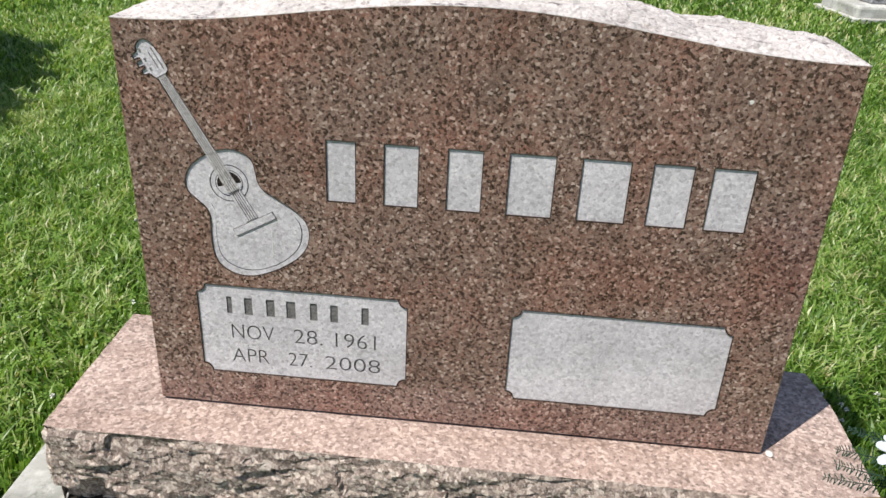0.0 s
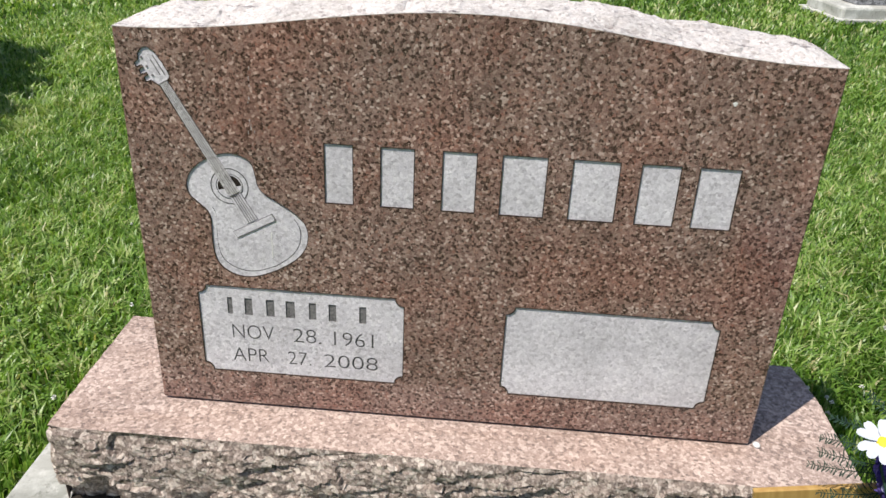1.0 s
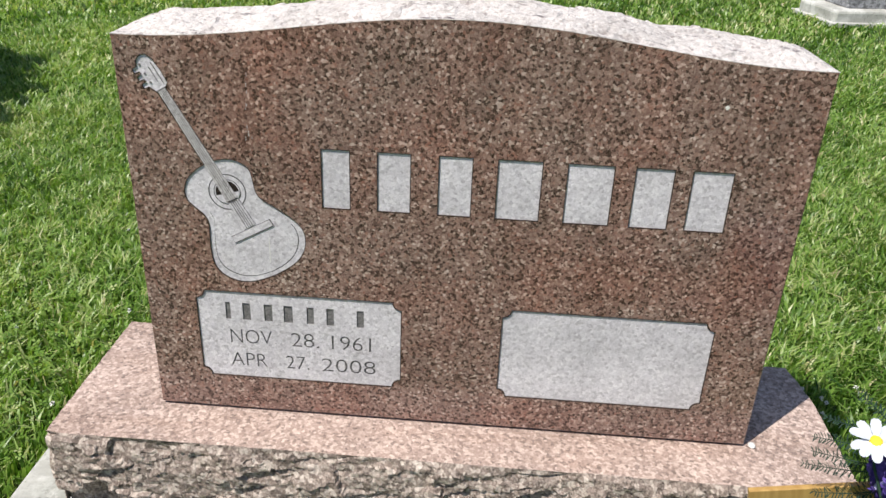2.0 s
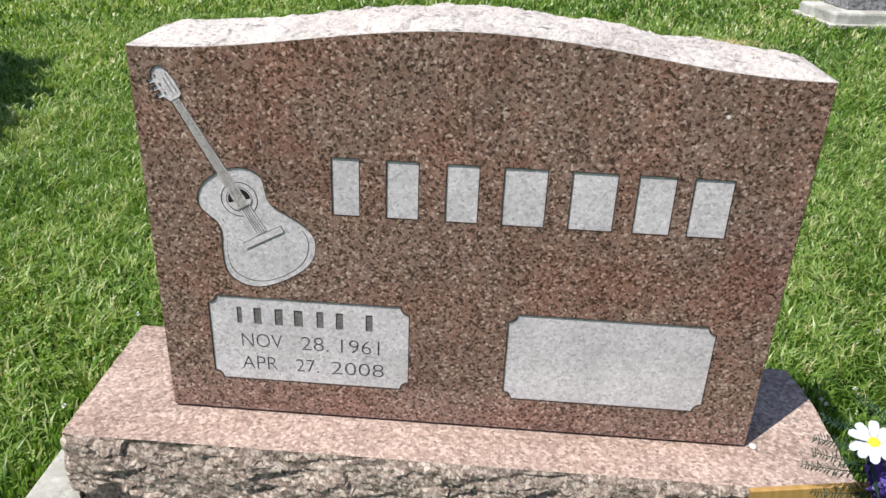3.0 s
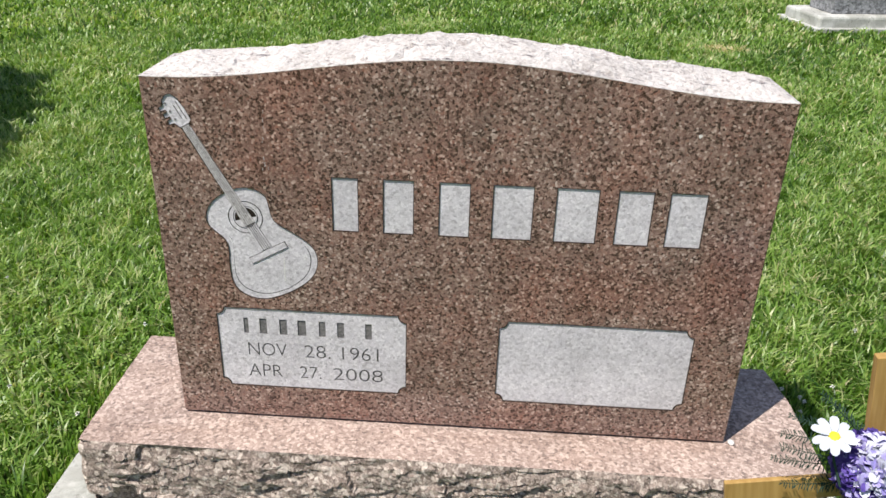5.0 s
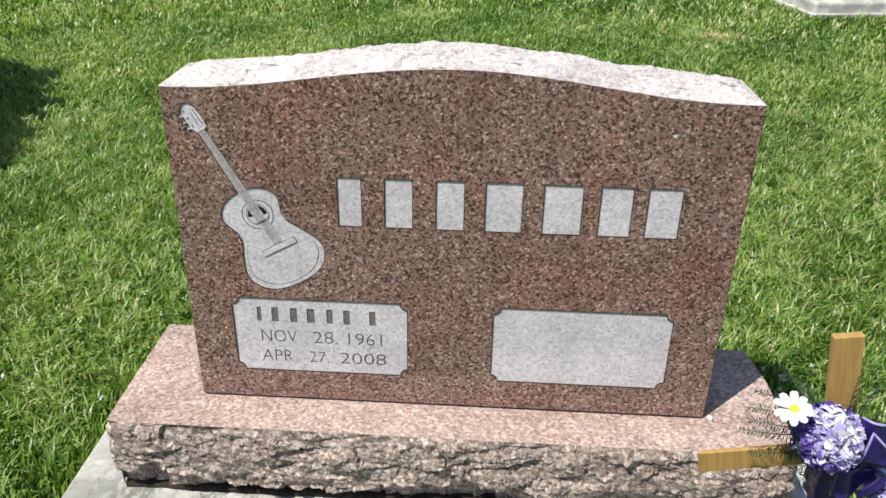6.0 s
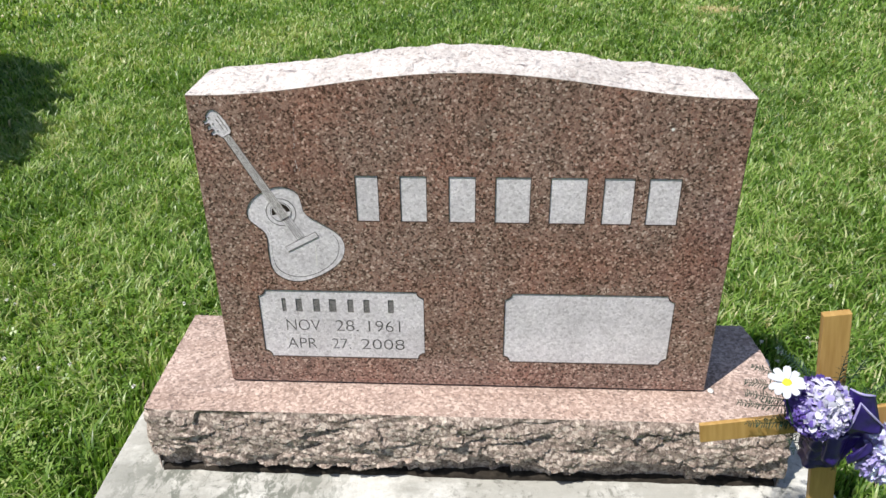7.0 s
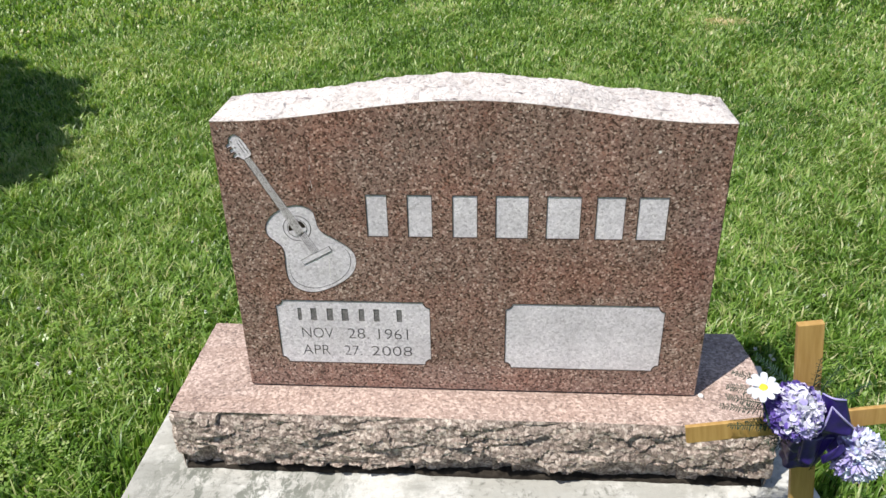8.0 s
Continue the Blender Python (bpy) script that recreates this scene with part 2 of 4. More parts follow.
def carve(bm, outer, holes, y_top, y_floor, floor_slot=None, wall_slot=0):
    """An upright sheet in the plane y_top, bounded by outer, with holes sunk to y_floor; outlines are (points, edges) in x and z.
    floor_slot: the material slot of the holes' floors, or None to leave them open."""
    hv, he = [], []
    for v, e in holes:
        he += [(a + len(hv), b + len(hv)) for a, b in e]
        hv += v
    ov, oe = outer
    allv = [Vector(v) for v in ov + hv]
    alle = oe + [(a + len(ov), b + len(ov)) for a, b in he]
    dv, _, faces, *_ = delaunay_2d_cdt(allv, alle, [], 0, 1e-7)
    mid = [sum((dv[i] for i in f), Vector((0, 0))) / len(f) for f in faces]
    mid = [(p.x, p.y) for p in mid]
    inside = parity(mid, ov, oe) % 2
    sunk = parity(mid, hv, he) % 2 if hv else np.zeros(len(mid), int)
    top, low = {}, {}

    def vert(i, cache, y):
        if i not in cache:
            cache[i] = bm.verts.new((dv[i].x, y, dv[i].y))
        return cache[i]

    for f, i, s in zip(faces, inside, sunk):
        if not i or (s and floor_slot is None):
            continue
        cache, y = (low, y_floor) if s else (top, y_top)
        try:
            face = bm.faces.new([vert(k, cache, y) for k in f])
        except ValueError:
            continue
        face.normal_update()
        if face.normal.y > 0:
            face.normal_flip()
        if s:
            face.material_index = floor_slot
    for a, b in he:
        q = [bm.verts.new((hv[k][0], y, hv[k][1])) for k, y in ((a, y_top), (b, y_top), (b, y_floor), (a, y_floor))]
        bm.faces.new(q).material_index = wall_slot
    bmesh.ops.remove_doubles(bm, verts=bm.verts[:], dist=2e-6)


def word_outline(text, x0, x1, z0, z1, thin=-0.012):
    """The outline of a word in the built-in font, fitted to a box."""
    cu = bpy.data.curves.new("word", "FONT")
    cu.body, cu.resolution_u, cu.offset = text, 4, thin
    ob = bpy.data.objects.new("word", cu)
    me = bpy.data.meshes.new_from_object(ob)
    bm = bmesh.new()
    bm.from_mesh(me)
    bmesh.ops.remove_doubles(bm, verts=bm.verts, dist=1e-5)
    edges = [e for e in bm.edges if len(e.link_faces) == 1]
    order = {}
    for e in edges:
        for v in e.verts:
            order.setdefault(v, len(order))
    co = np.array([(v.co.x, v.co.y) for v in order])
    lo, hi = co.min(0), co.max(0)
    co = (co - lo) / (hi - lo) * (x1 - x0, z1 - z0) + (x0, z0)
    out = [tuple(map(float, p)) for p in co], [(order[e.verts[0]], order[e.verts[1]]) for e in edges]
    bm.free()
    bpy.data.objects.remove(ob)
    bpy.data.meshes.remove(me)
    bpy.data.curves.remove(cu)
    return out


def fbm(p, scale, octaves=4, seed=0.0):
    return noise.fractal((p[0] * scale + seed, p[1] * scale - seed, p[2] * scale + 2 * seed), 0.9, 2.1, octaves)


# ---- ground ----
def build_ground():
    bm = bmesh.new()
    steps = [-300, -60, -20, -8, -4, -2, 0, 2, 4, 8, 20, 60, 300]
    grid = [[bm.verts.new((x, y, 0)) for y in steps] for x in steps]
    for i in range(len(steps) - 1):
        for j in range(len(steps) - 1):
            bm.faces.new((grid[i][j], grid[i + 1][j], grid[i + 1][j + 1], grid[i][j + 1]))
    g = part("ground", bm, M_SOIL)
    tagged(g, "dark soil and thatch under a mown cemetery lawn", "ground", kind="structure")


build_ground()
BASE_TOP, FOOT = 0.196, 0.042             # top of the base, top of the concrete
FX, FY0, FY1 = 0.703, -0.186, 0.325       # the concrete footing


def build_footing():
    bm = bmesh.new()
    add_box(bm, (-FX, FY0, -0.12), (FX, FY1, FOOT - 0.002), 0.006)
    bmesh.ops.subdivide_edges(bm, edges=[e for e in bm.edges if e.calc_length() > 0.3], cuts=30, use_grid_fill=True)
    for v in bm.verts:
        k = 0.004 * fbm(v.co, 9) + 0.002 * fbm(v.co, 40, 3)
        v.co.z += k if v.co.z > 0 else 0
        v.co.x += 0.8 * k
        v.co.y += 0.8 * k
    f = part("concrete_footing", bm, M_CONCRETE)
    tagged(f, "pale weathered concrete footing slab flush with the lawn", "footing")


build_footing()

# ---- the base of the monument ----
BX, BY0, BY1 = 0.606, -0.088, 0.229


def facet(p, scale, seed, jump=0.8):
    """Chips of split stone: flat faces, each tilted its own way."""
    q = Vector(p) * scale + Vector((seed, seed * 1.7, -seed))
    q += 0.25 * noise.noise_vector(q * 1.7)
    near = noise.voronoi(q)[1][0]
    r = noise.noise_vector(near * 3.7 + Vector((0.31, 0.17, 0.53)))
    d = q - near
    return jump * r.x + 1.5 * (r.y * d.x + r.z * d.z)


def build_base():
    step = 0.0034
    rim = []
    for (x0, y0), (x1, y1), nrm in (((-BX, BY0), (BX, BY0), (0, -1)), ((BX, BY0), (BX, BY1), (1, 0)), ((BX, BY1), (-BX, BY1), (0, 1)), ((-BX, BY1), (-BX, BY0), (-1, 0))):
        n = round(math.hypot(x1 - x0, y1 - y0) / step)
        for i in range(n):
            t = i / n
            soft = min(t, 1 - t) * n * step
            other = 1 - min(1, soft / 0.012)
            rim.append((x0 + t * (x1 - x0), y0 + t * (y1 - y0), nrm, other))
    # the base narrows a little towards its back corner
    rim = [(min(x, BX - 0.016 * max(0.0, (y - 0.12) / (BY1 - 0.12)) ** 1.5), y, nrm, other) for x, y, nrm, other in rim]
    rows = 46
    bm = bmesh.new()
    rings = []
    for r in range(rows + 1):
        h = 1 - r / rows
        z = FOOT + 0.001 + h * (BASE_TOP - FOOT - 0.001)
        ring = []
        for x, y, nrm, corner in rim:
            p = (x, y, z)
            if r == 0:
                out = 0.0012 * fbm(p, 60, 3, 5.1) - 0.0035 * max(0, fbm(p, 16, 2, 9.7) - 0.25)
                dz = 0
            else:
                fade = min(1.0, (1 - h) / 0.07)
                cut = max(0.10, 0.25 + 0.20 * fbm((x, y, 0), 6, 3, 3.3) + 0.17 * math.exp(-((x + 0.52) / 0.075) ** 2) + 0.10 * math.exp(-((x - 0.33) / 0.12) ** 2))
                under = max(0.0, 1 - h / cut)
                tuck = min(1.0, under / 0.14) ** 0.7
                lip = max(h, cut)
                zl = FOOT + 0.001 + lip * (BASE_TOP - FOOT - 0.001)
                bulge = 0.014 * math.sin(math.pi * min(1, (1 - lip) * 0.70 + 0.05)) - (0.0270 + 0.004 * under) * tuck
                q = (x, y, zl)
                flat = (0.62 * x + 0.30 * zl, y, zl * 1.35 - 0.16 * x)
                long = (0.46 * x + 0.22 * zl, y, zl * 1.45 - 0.20 * x)
                ridge = 0.018 * facet(flat, 11, 2.0, 0.36) + 0.0125 * facet(long, 25, 5.0, 0.22) + 0.0046 * facet((0.6 * x, y, zl * 1.1), 52, 8.0, 0.3) + 0.006 * fbm(q, 9, 2, 1.3) + 0.0022 * fbm(p, 90, 3, 7.7)
                gain = 1.0 if nrm[1] < 0 else 0.16
                out = gain * fade * (bulge + ridge) - corner * 0.010 * fade
                dz = 0.004 * fbm(p, 25, 3, 4.4) * fade if 0 < r < rows else 0
            ring.append(bm.verts.new((x + nrm[0] * out, y + nrm[1] * out, z + dz)))
        rings.append(ring)
    n = len(rim)
    for a, b in zip(rings, rings[1:]):
        for k in range(n):
            bm.faces.new((a[k], b[k], b[(k + 1) % n], a[(k + 1) % n]))
    bm.faces.new(rings[-1][::-1])
    base = thing("plinth", "pink granite monument plinth with split rock-faced sides on concrete", "plinth", at=(0, 0, 0))
    rock = part("rock_face", bm, M_PITCHED, base, "brown rough split granite sides")
    bm = bmesh.new()
    top = [bm.verts.new(v.co) for v in rock.data.vertices[:n]]
    bm.faces.new(top)
    bmesh.ops.triangulate(bm, faces=bm.faces[:])
    for f in bm.faces:
        if f.normal.z < 0:
            f.normal_flip()
    part("top_face", bm, M_SAWN, base, "flat sawn salmon-pink granite top")
    # near-black strip added for the shade that shows under the broken lower edge
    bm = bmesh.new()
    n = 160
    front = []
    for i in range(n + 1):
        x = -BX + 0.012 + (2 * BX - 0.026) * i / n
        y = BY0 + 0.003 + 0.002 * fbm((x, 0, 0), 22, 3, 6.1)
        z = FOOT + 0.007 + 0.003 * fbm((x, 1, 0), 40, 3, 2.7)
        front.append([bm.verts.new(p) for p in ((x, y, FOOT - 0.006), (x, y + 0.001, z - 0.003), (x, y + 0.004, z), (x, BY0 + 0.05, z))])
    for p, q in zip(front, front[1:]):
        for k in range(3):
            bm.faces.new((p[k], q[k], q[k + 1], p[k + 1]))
    smooth(part("shade_strip", bm, M_UNDERSHADE, base, "dark strip standing in for shade under the plinth"))


build_base()

# ---- the die with its carvings ----
W, TH, Z0 = 0.457, 0.140, BASE_TOP + 0.0055


def crown(x):
    return 0.7785 + (0.0394 * 0.5 * (1 + math.cos(math.pi * x / 0.44)) if abs(x) < 0.44 else 0.0)


def notched(x0, x1, z0, z1, c):
    """A panel outline with small concave corners."""
    pts = []
    for cx, cz, a0 in ((x0, z0, 90), (x1, z0, 180), (x1, z1, 270), (x0, z1, 0)):
        for k in range(6):
            a = radians(a0 - 90 * k / 5)
            pts.append((cx + c * math.cos(a) * 1.0, cz + c * math.sin(a)))
    return ring_edges(pts)


def bar(x0, x1, z0, z1):
    return ring_edges([(x0, z0), (x1, z0), (x1, z1), (x0, z1)])


PANEL_BOXES = ((-0.3825, -0.0775, 0.261, 0.410), (0.0715, 0.3760, 0.259, 0.411))
PANELS = [notched(*box, 0.013) for box in PANEL_BOXES]
RIM = 0.0011                               # the dark outline round each sunk field
NAME_BARS = [bar(a + 0.14 * (b - a), b - 0.16 * (b - a), 0.555, 0.640) for a, b in ((-0.196, -0.142), (-0.121, -0.058), (-0.038, 0.025), (0.038, 0.121), (0.130, 0.216), (0.221, 0.292), (0.295, 0.369))]

# the guitar is drawn along its own axis: u down the neck, v across
G0, GU, GV = Vector((-0.322, 0.571)), Vector((0.480, -0.877)), Vector((0.877, 0.480))


def g(u, v):
    p = G0 + GU * u + GV * v
    return (p.x, p.y)


BODY = ((-0.046, 0.0), (-0.044, 0.018), (-0.038, 0.034), (-0.026, 0.047), (-0.012, 0.0515), (0.004, 0.047), (0.018, 0.0425), (0.032, 0.0445), (0.052, 0.056),
        (0.075, 0.068), (0.095, 0.0725), (0.113, 0.067), (0.129, 0.052), (0.138, 0.030), (0.141, 0.0))


def body_side(sign, grow=0.0):
    out = []
    for i in range(len(BODY) - 1):
        p = [BODY[max(i - 1, 0)], BODY[i], BODY[i + 1], BODY[min(i + 2, len(BODY) - 1)]]
        for s in range(4):
            t = s / 4
            q = [0.5 * (2 * p[1][c] + (p[2][c] - p[0][c]) * t + (2 * p[0][c] - 5 * p[1][c] + 4 * p[2][c] - p[3][c]) * t * t + (3 * p[1][c] - p[0][c] - 3 * p[2][c] + p[3][c]) * t ** 3) for c in (0, 1)]
            out.append((q[0], sign * max(0, q[1] - grow) - 0.007))
    return out


def guitar_outline():
    right, left = body_side(1), body_side(-1)
    right = [p for p in right if p[1] > 0.0095 or p[0] > 0.1]
    left = [p for p in left if p[1] < -0.0085 or p[0] > 0.1]
    neck = [(-0.045, 0.0078), (-0.158, 0.0062), (-0.162, 0.0125), (-0.180, 0.0135), (-0.198, 0.0115), (-0.206, 0.007), (-0.208, 0.0), (-0.204, -0.009)]
    for u in (-0.195, -0.184, -0.173):       # tuning pegs
        neck += [(u - 0.002, -0.0125), (u - 0.0015, -0.0195), (u + 0.004, -0.0205), (u + 0.005, -0.0130)]
    neck += [(-0.163, -0.0105), (-0.156, -0.0065), (-0.045, -0.0070)]
    loop = neck + left + [(0.141, -0.007)] + right[::-1]
    return ring_edges([g(u, v) for u, v in loop])


GUITAR = guitar_outline()
SINK = 0.0018


def build_die():
    die = thing("gravestone", "polished brown speckled granite gravestone with rough pale top", "gravestone", at=(0, 0, 0))
    n = 72
    xs = [-W + 2 * W * i / n for i in range(n + 1)]
    A = 0.0016                              # worn arris
    outline = [(-W + A, Z0), (W - A, Z0)] + [(max(-W + A, min(W - A, x)), crown(x)) for x in reversed(xs)]
    bm = bmesh.new()
    # slot 1: walls of the sunk fields, coloured dark in place of shade
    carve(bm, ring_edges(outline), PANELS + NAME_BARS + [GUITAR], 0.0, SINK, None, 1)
    # sides, back and underside
    def quad(*p):
        bm.faces.new([bm.verts.new(q) for q in p])
    for s in (-1, 1):
        top = crown(W)
        quad((s * W, A, Z0), (s * W, A, top), (s * W, TH, top), (s * W, TH, Z0))
        quad((s * W, A, Z0), (s * (W - A), 0, Z0), (s * (W - A), 0, top), (s * W, A, top))
        quad((s * W, A, Z0), (s * W, TH, Z0), (s * (W - A), TH, Z0), (s * (W - A), 0, Z0))
        quad((s * W, TH, Z0), (s * W, TH, top), (s * (W - A), TH, top), (s * (W - A), TH, Z0))
    quad((-W + A, 0, Z0), (-W + A, TH, Z0), (W - A, TH, Z0), (W - A, 0, Z0))
    bm.faces.new([bm.verts.new((x, TH, z)) for x, z in outline][::-1])
    bmesh.ops.remove_doubles(bm, verts=bm.verts[:], dist=2e-6)
    part("body", bm, [M_POLISHED, M_EDGE_SHADE], die)
    # rock-faced top
    bm = bmesh.new()
    nx, ny = 300, 72
    rows = []
    # clefts that the chisel left: from x to x, depth in y, slope, how deep
    clefts = ((-0.345, -0.295, 0.052, 0.10, 0.0075), (-0.300, -0.215, 0.066, 0.18, 0.0065), (-0.115, -0.085, 0.082, -0.1, 0.007), (-0.015, 0.030, 0.070, 0.05, 0.006),
              (0.150, 0.185, 0.040, -0.25, 0.006), (0.255, 0.290, 0.085, 0.1, 0.005), (-0.420, -0.395, 0.045, 0.3, 0.005), (0.335, 0.365, 0.055, 0.2, 0.005))

    def cleft(x, y):
        d = 0.0
        for a, b, y0, slope, deep in clefts:
            if a < x < b:
                off = y - y0 - slope * (x - a) - 0.004 * noise.noise((x * 60, y0 * 90, 0.3))
                d += deep * math.sin(math.pi * (x - a) / (b - a)) ** 0.5 * math.exp(-(off / (0.0032 if off > 0 else 0.0014)) ** 2)
        return d

    for j in range(ny + 1):
        y = TH * j / ny
        row = []
        for i in range(nx + 1):
            x = -W + 2 * W * i / nx
            edge = min(1.0, j / 5.0, min(i, nx - i) / 6.0)
            end = min(1.0, min(i, nx - i) / 14.0) ** 0.8
            dome = float(np.interp(y, (0, 0.03, 0.06, 0.09, 0.11, 0.125, 0.14), (0, 0.0078, 0.0110, 0.0128, 0.0130, 0.0100, 0.0040)))
            knob = 0.007 * math.exp(-((x + 0.40) / 0.035) ** 2 - ((y - 0.06) / 0.04) ** 2)
            up = end * (dome + knob) + edge * (0.003 * fbm((x, y, 0), 14, 4, 2.0) + 0.0016 * fbm((x, y, 0), 70, 3, 6.0) + 0.0042 * facet((x, 0.3, y * 1.3), 15, 3.0, 0.45) + 0.0030 * facet((x, 0.7, y * 1.3), 45, 6.0, 0.5)) - edge * cleft(x, y)
            if j == 0:
                up = 0.0006 * fbm((x, 0, 0), 90, 2)
            up = max(up, -0.0004)
            row.append(bm.verts.new((x, y, crown(x) + 0.0008 + up)))
        rows.append(row)
    for a, b in zip(rows, rows[1:]):
        for i in range(nx):
            bm.faces.new((a[i], a[i + 1], b[i + 1], b[i]))
    rim = rows[0] + [r[-1] for r in rows[1:]] + rows[-1][-2::-1] + [r[0] for r in rows[-2:0:-1]]
    low = [bm.verts.new((v.co.x, v.co.y, crown(v.co.x) - 0.002 if 0 < v.co.y < TH and abs(v.co.x) < W else crown(v.co.x))) for v in rim]
    for k in range(len(rim)):
        m = (k + 1) % len(rim)
        bm.faces.new((rim[k], low[k], low[m], rim[m]))
    part("top", bm, M_ROUGH_TOP, die, "rough pale pink rock-faced top")
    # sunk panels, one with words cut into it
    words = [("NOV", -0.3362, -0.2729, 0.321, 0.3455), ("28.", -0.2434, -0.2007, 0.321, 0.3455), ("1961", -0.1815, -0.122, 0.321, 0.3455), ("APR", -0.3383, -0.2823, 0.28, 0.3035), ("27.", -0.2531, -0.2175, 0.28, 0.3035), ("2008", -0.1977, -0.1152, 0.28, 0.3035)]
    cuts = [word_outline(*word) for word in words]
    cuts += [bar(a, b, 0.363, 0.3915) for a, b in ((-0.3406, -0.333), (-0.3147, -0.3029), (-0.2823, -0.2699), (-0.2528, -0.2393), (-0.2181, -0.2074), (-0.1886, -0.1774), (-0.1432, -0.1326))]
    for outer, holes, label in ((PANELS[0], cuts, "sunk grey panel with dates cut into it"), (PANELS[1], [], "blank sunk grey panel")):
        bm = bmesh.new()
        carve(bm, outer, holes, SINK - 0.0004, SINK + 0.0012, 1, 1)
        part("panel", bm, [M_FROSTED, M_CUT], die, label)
    rims = [(notched(a - RIM, b + RIM, c - RIM, d + RIM, 0.013), o) for (a, b, c, d), o in zip(PANEL_BOXES, PANELS)]
    rims += [(bar(o[0][0][0] - RIM, o[0][1][0] + RIM, o[0][0][1] - RIM, o[0][2][1] + RIM), o) for o in NAME_BARS]
    pts = GUITAR[0]
    area = sum(p[0] * q[1] - q[0] * p[1] for p, q in zip(pts, pts[1:] + pts[:1]))
    grown = []
    for k, p in enumerate(pts):
        a, b = Vector(pts[k - 1]), Vector(pts[(k + 1) % len(pts)])
        t = (b - a).normalized() if (b - a).length > 1e-7 else Vector((1, 0))
        side = Vector((t.y, -t.x)) * (0.0009 if area > 0 else -0.0009)
        grown.append((p[0] + side.x, p[1] + side.y))
    rims.append((ring_edges(grown), GUITAR))
    for outer, o in rims:
        bm = bmesh.new()
        carve(bm, outer, [o], -0.0003, 0.0)
        part("rim", bm, M_INLAY, die, "thin dark outline")
    for o in NAME_BARS:
        bm = bmesh.new()
        carve(bm, o, [], SINK - 0.0004, SINK)
        part("bar", bm, M_FROSTED, die)
    # the guitar relief
    bm = bmesh.new()
    grooves = []
    inner_l = [p for p in body_side(-1, 0.0085) if p[0] > 0.016]
    inner_r = [p for p in body_side(1, 0.0085) if 0.085 < p[0]]
    line = [(u * 0.955 + 0.001, v) for u, v in inner_l + inner_r[::-1]]
    thick = 0.0011
    grooves.append(ring_edges([g(u, v) for u, v in line] + [g(u - thick, v * 0.982) for u, v in reversed(line)]))

    def disc(u, v, r, n=28):
        return ring_edges([g(u + r * math.cos(2 * math.pi * k / n), v + r * math.sin(2 * math.pi * k / n)) for k in range(n)])
    grooves += [disc(0.002, -0.001, 0.0268), disc(0.002, -0.001, 0.0252), disc(0.002, -0.001, 0.0192), disc(0.002, -0.001, 0.0180)]
    carve(bm, GUITAR, grooves, SINK - 0.0004, SINK + 0.0009, 1, 1)
    carving = part("guitar_carving", bm, [M_FROSTED, M_CUT], die, "pale sandblasted acoustic guitar carving")

    def plate(name, loop, y, mat, label="", depth=0.0012):
        b = bmesh.new()
        f = b.faces.new([b.verts.new((*(g(u, v)[:1]), y, g(u, v)[1])) for u, v in loop])
        f.normal_update()
        if f.normal.y > 0:
            f.normal_flip()
        ext = bmesh.ops.extrude_face_region(b, geom=[f])
        for v in ext["geom"]:
            if isinstance(v, bmesh.types.BMVert):
                v.co.y -= depth
        bmesh.ops.recalc_face_normals(b, faces=b.faces[:])
        return part(name, b, mat, carving, label)
    flo = SINK - 0.0006
    hole = [(0.002 + 0.0165 * math.cos(2 * math.pi * k / 28), -0.001 + 0.0165 * math.sin(2 * math.pi * k / 28)) for k in range(28)]
    plate("sound_hole", hole, flo, M_INLAY, "dark polished sound hole", 0.0004)
    low = [(0.002 + 0.0168 * math.cos(a), -0.001 + 0.0168 * math.sin(a)) for a in (radians(-98 + 14 * k) for k in range(13))]
    plate("sound_hole_floor", low, flo - 0.0005, M_FROSTED, "pale lower part of the sound hole", 0.0002)
    plate("fingerboard", [(-0.157, -0.0052), (-0.157, 0.0050), (0.014, 0.0082), (0.014, -0.0094)], flo, M_NECK, "", 0.0013)
    plate("string_band", [(0.0142, -0.0088), (0.0142, 0.0072), (0.0600, 0.0084), (0.0600, -0.0098)], flo, M_FROSTED, "", 0.0007)
    # the head: its nut, the line down its middle and the posts of the pegs
    plate("nut", [(-0.1590, -0.0075), (-0.1590, 0.0075), (-0.1572, 0.0070), (-0.1572, -0.0070)], flo, M_CUT, "", 0.0014)
    for a, b, v in ((-0.194, -0.164, 0.0068), (-0.190, -0.168, 0.0010)):
        plate("head_line", [(a, v), (a, v + 0.0012), (b, v + 0.0010), (b, v + 0.0002)], flo, M_CUT, "", 0.0008)
    for u in (-0.198, -0.185, -0.172):
        plate("post", [(u + 0.0016 * math.cos(a), -0.0080 + 0.0016 * math.sin(a)) for a in (2 * math.pi * k / 8 for k in range(8))], flo, M_CUT, "", 0.0008)
    # a pale scratch below the bridge
    plate("scratch", [(0.086, 0.0145), (0.086, 0.0160), (0.121, -0.0030), (0.121, -0.0048)], flo, M_PEBBLE, "", 0.0001)
    plate("bridge", [(0.0625, -0.033), (0.0625, 0.030), (0.0720, 0.030), (0.0720, -0.033)], flo, M_FROSTED, "", 0.0012)
    for v in (-0.0092, 0.0072):
        plate("string_edge", [(0.004, v), (0.004, v + 0.0009), (0.0605, v + 0.0010 + 0.08 * v), (0.0605, v + 0.08 * v)], flo, M_CUT, "", 0.0006)
    for k in range(4):
        v = -0.0055 + 0.0033 * k
        plate("string", [(-0.155, v * 0.7), (-0.155, v * 0.7 + 0.0007), (0.0605, v + 0.0007), (0.0605, v)], flo, M_CUT, "", 0.0015)
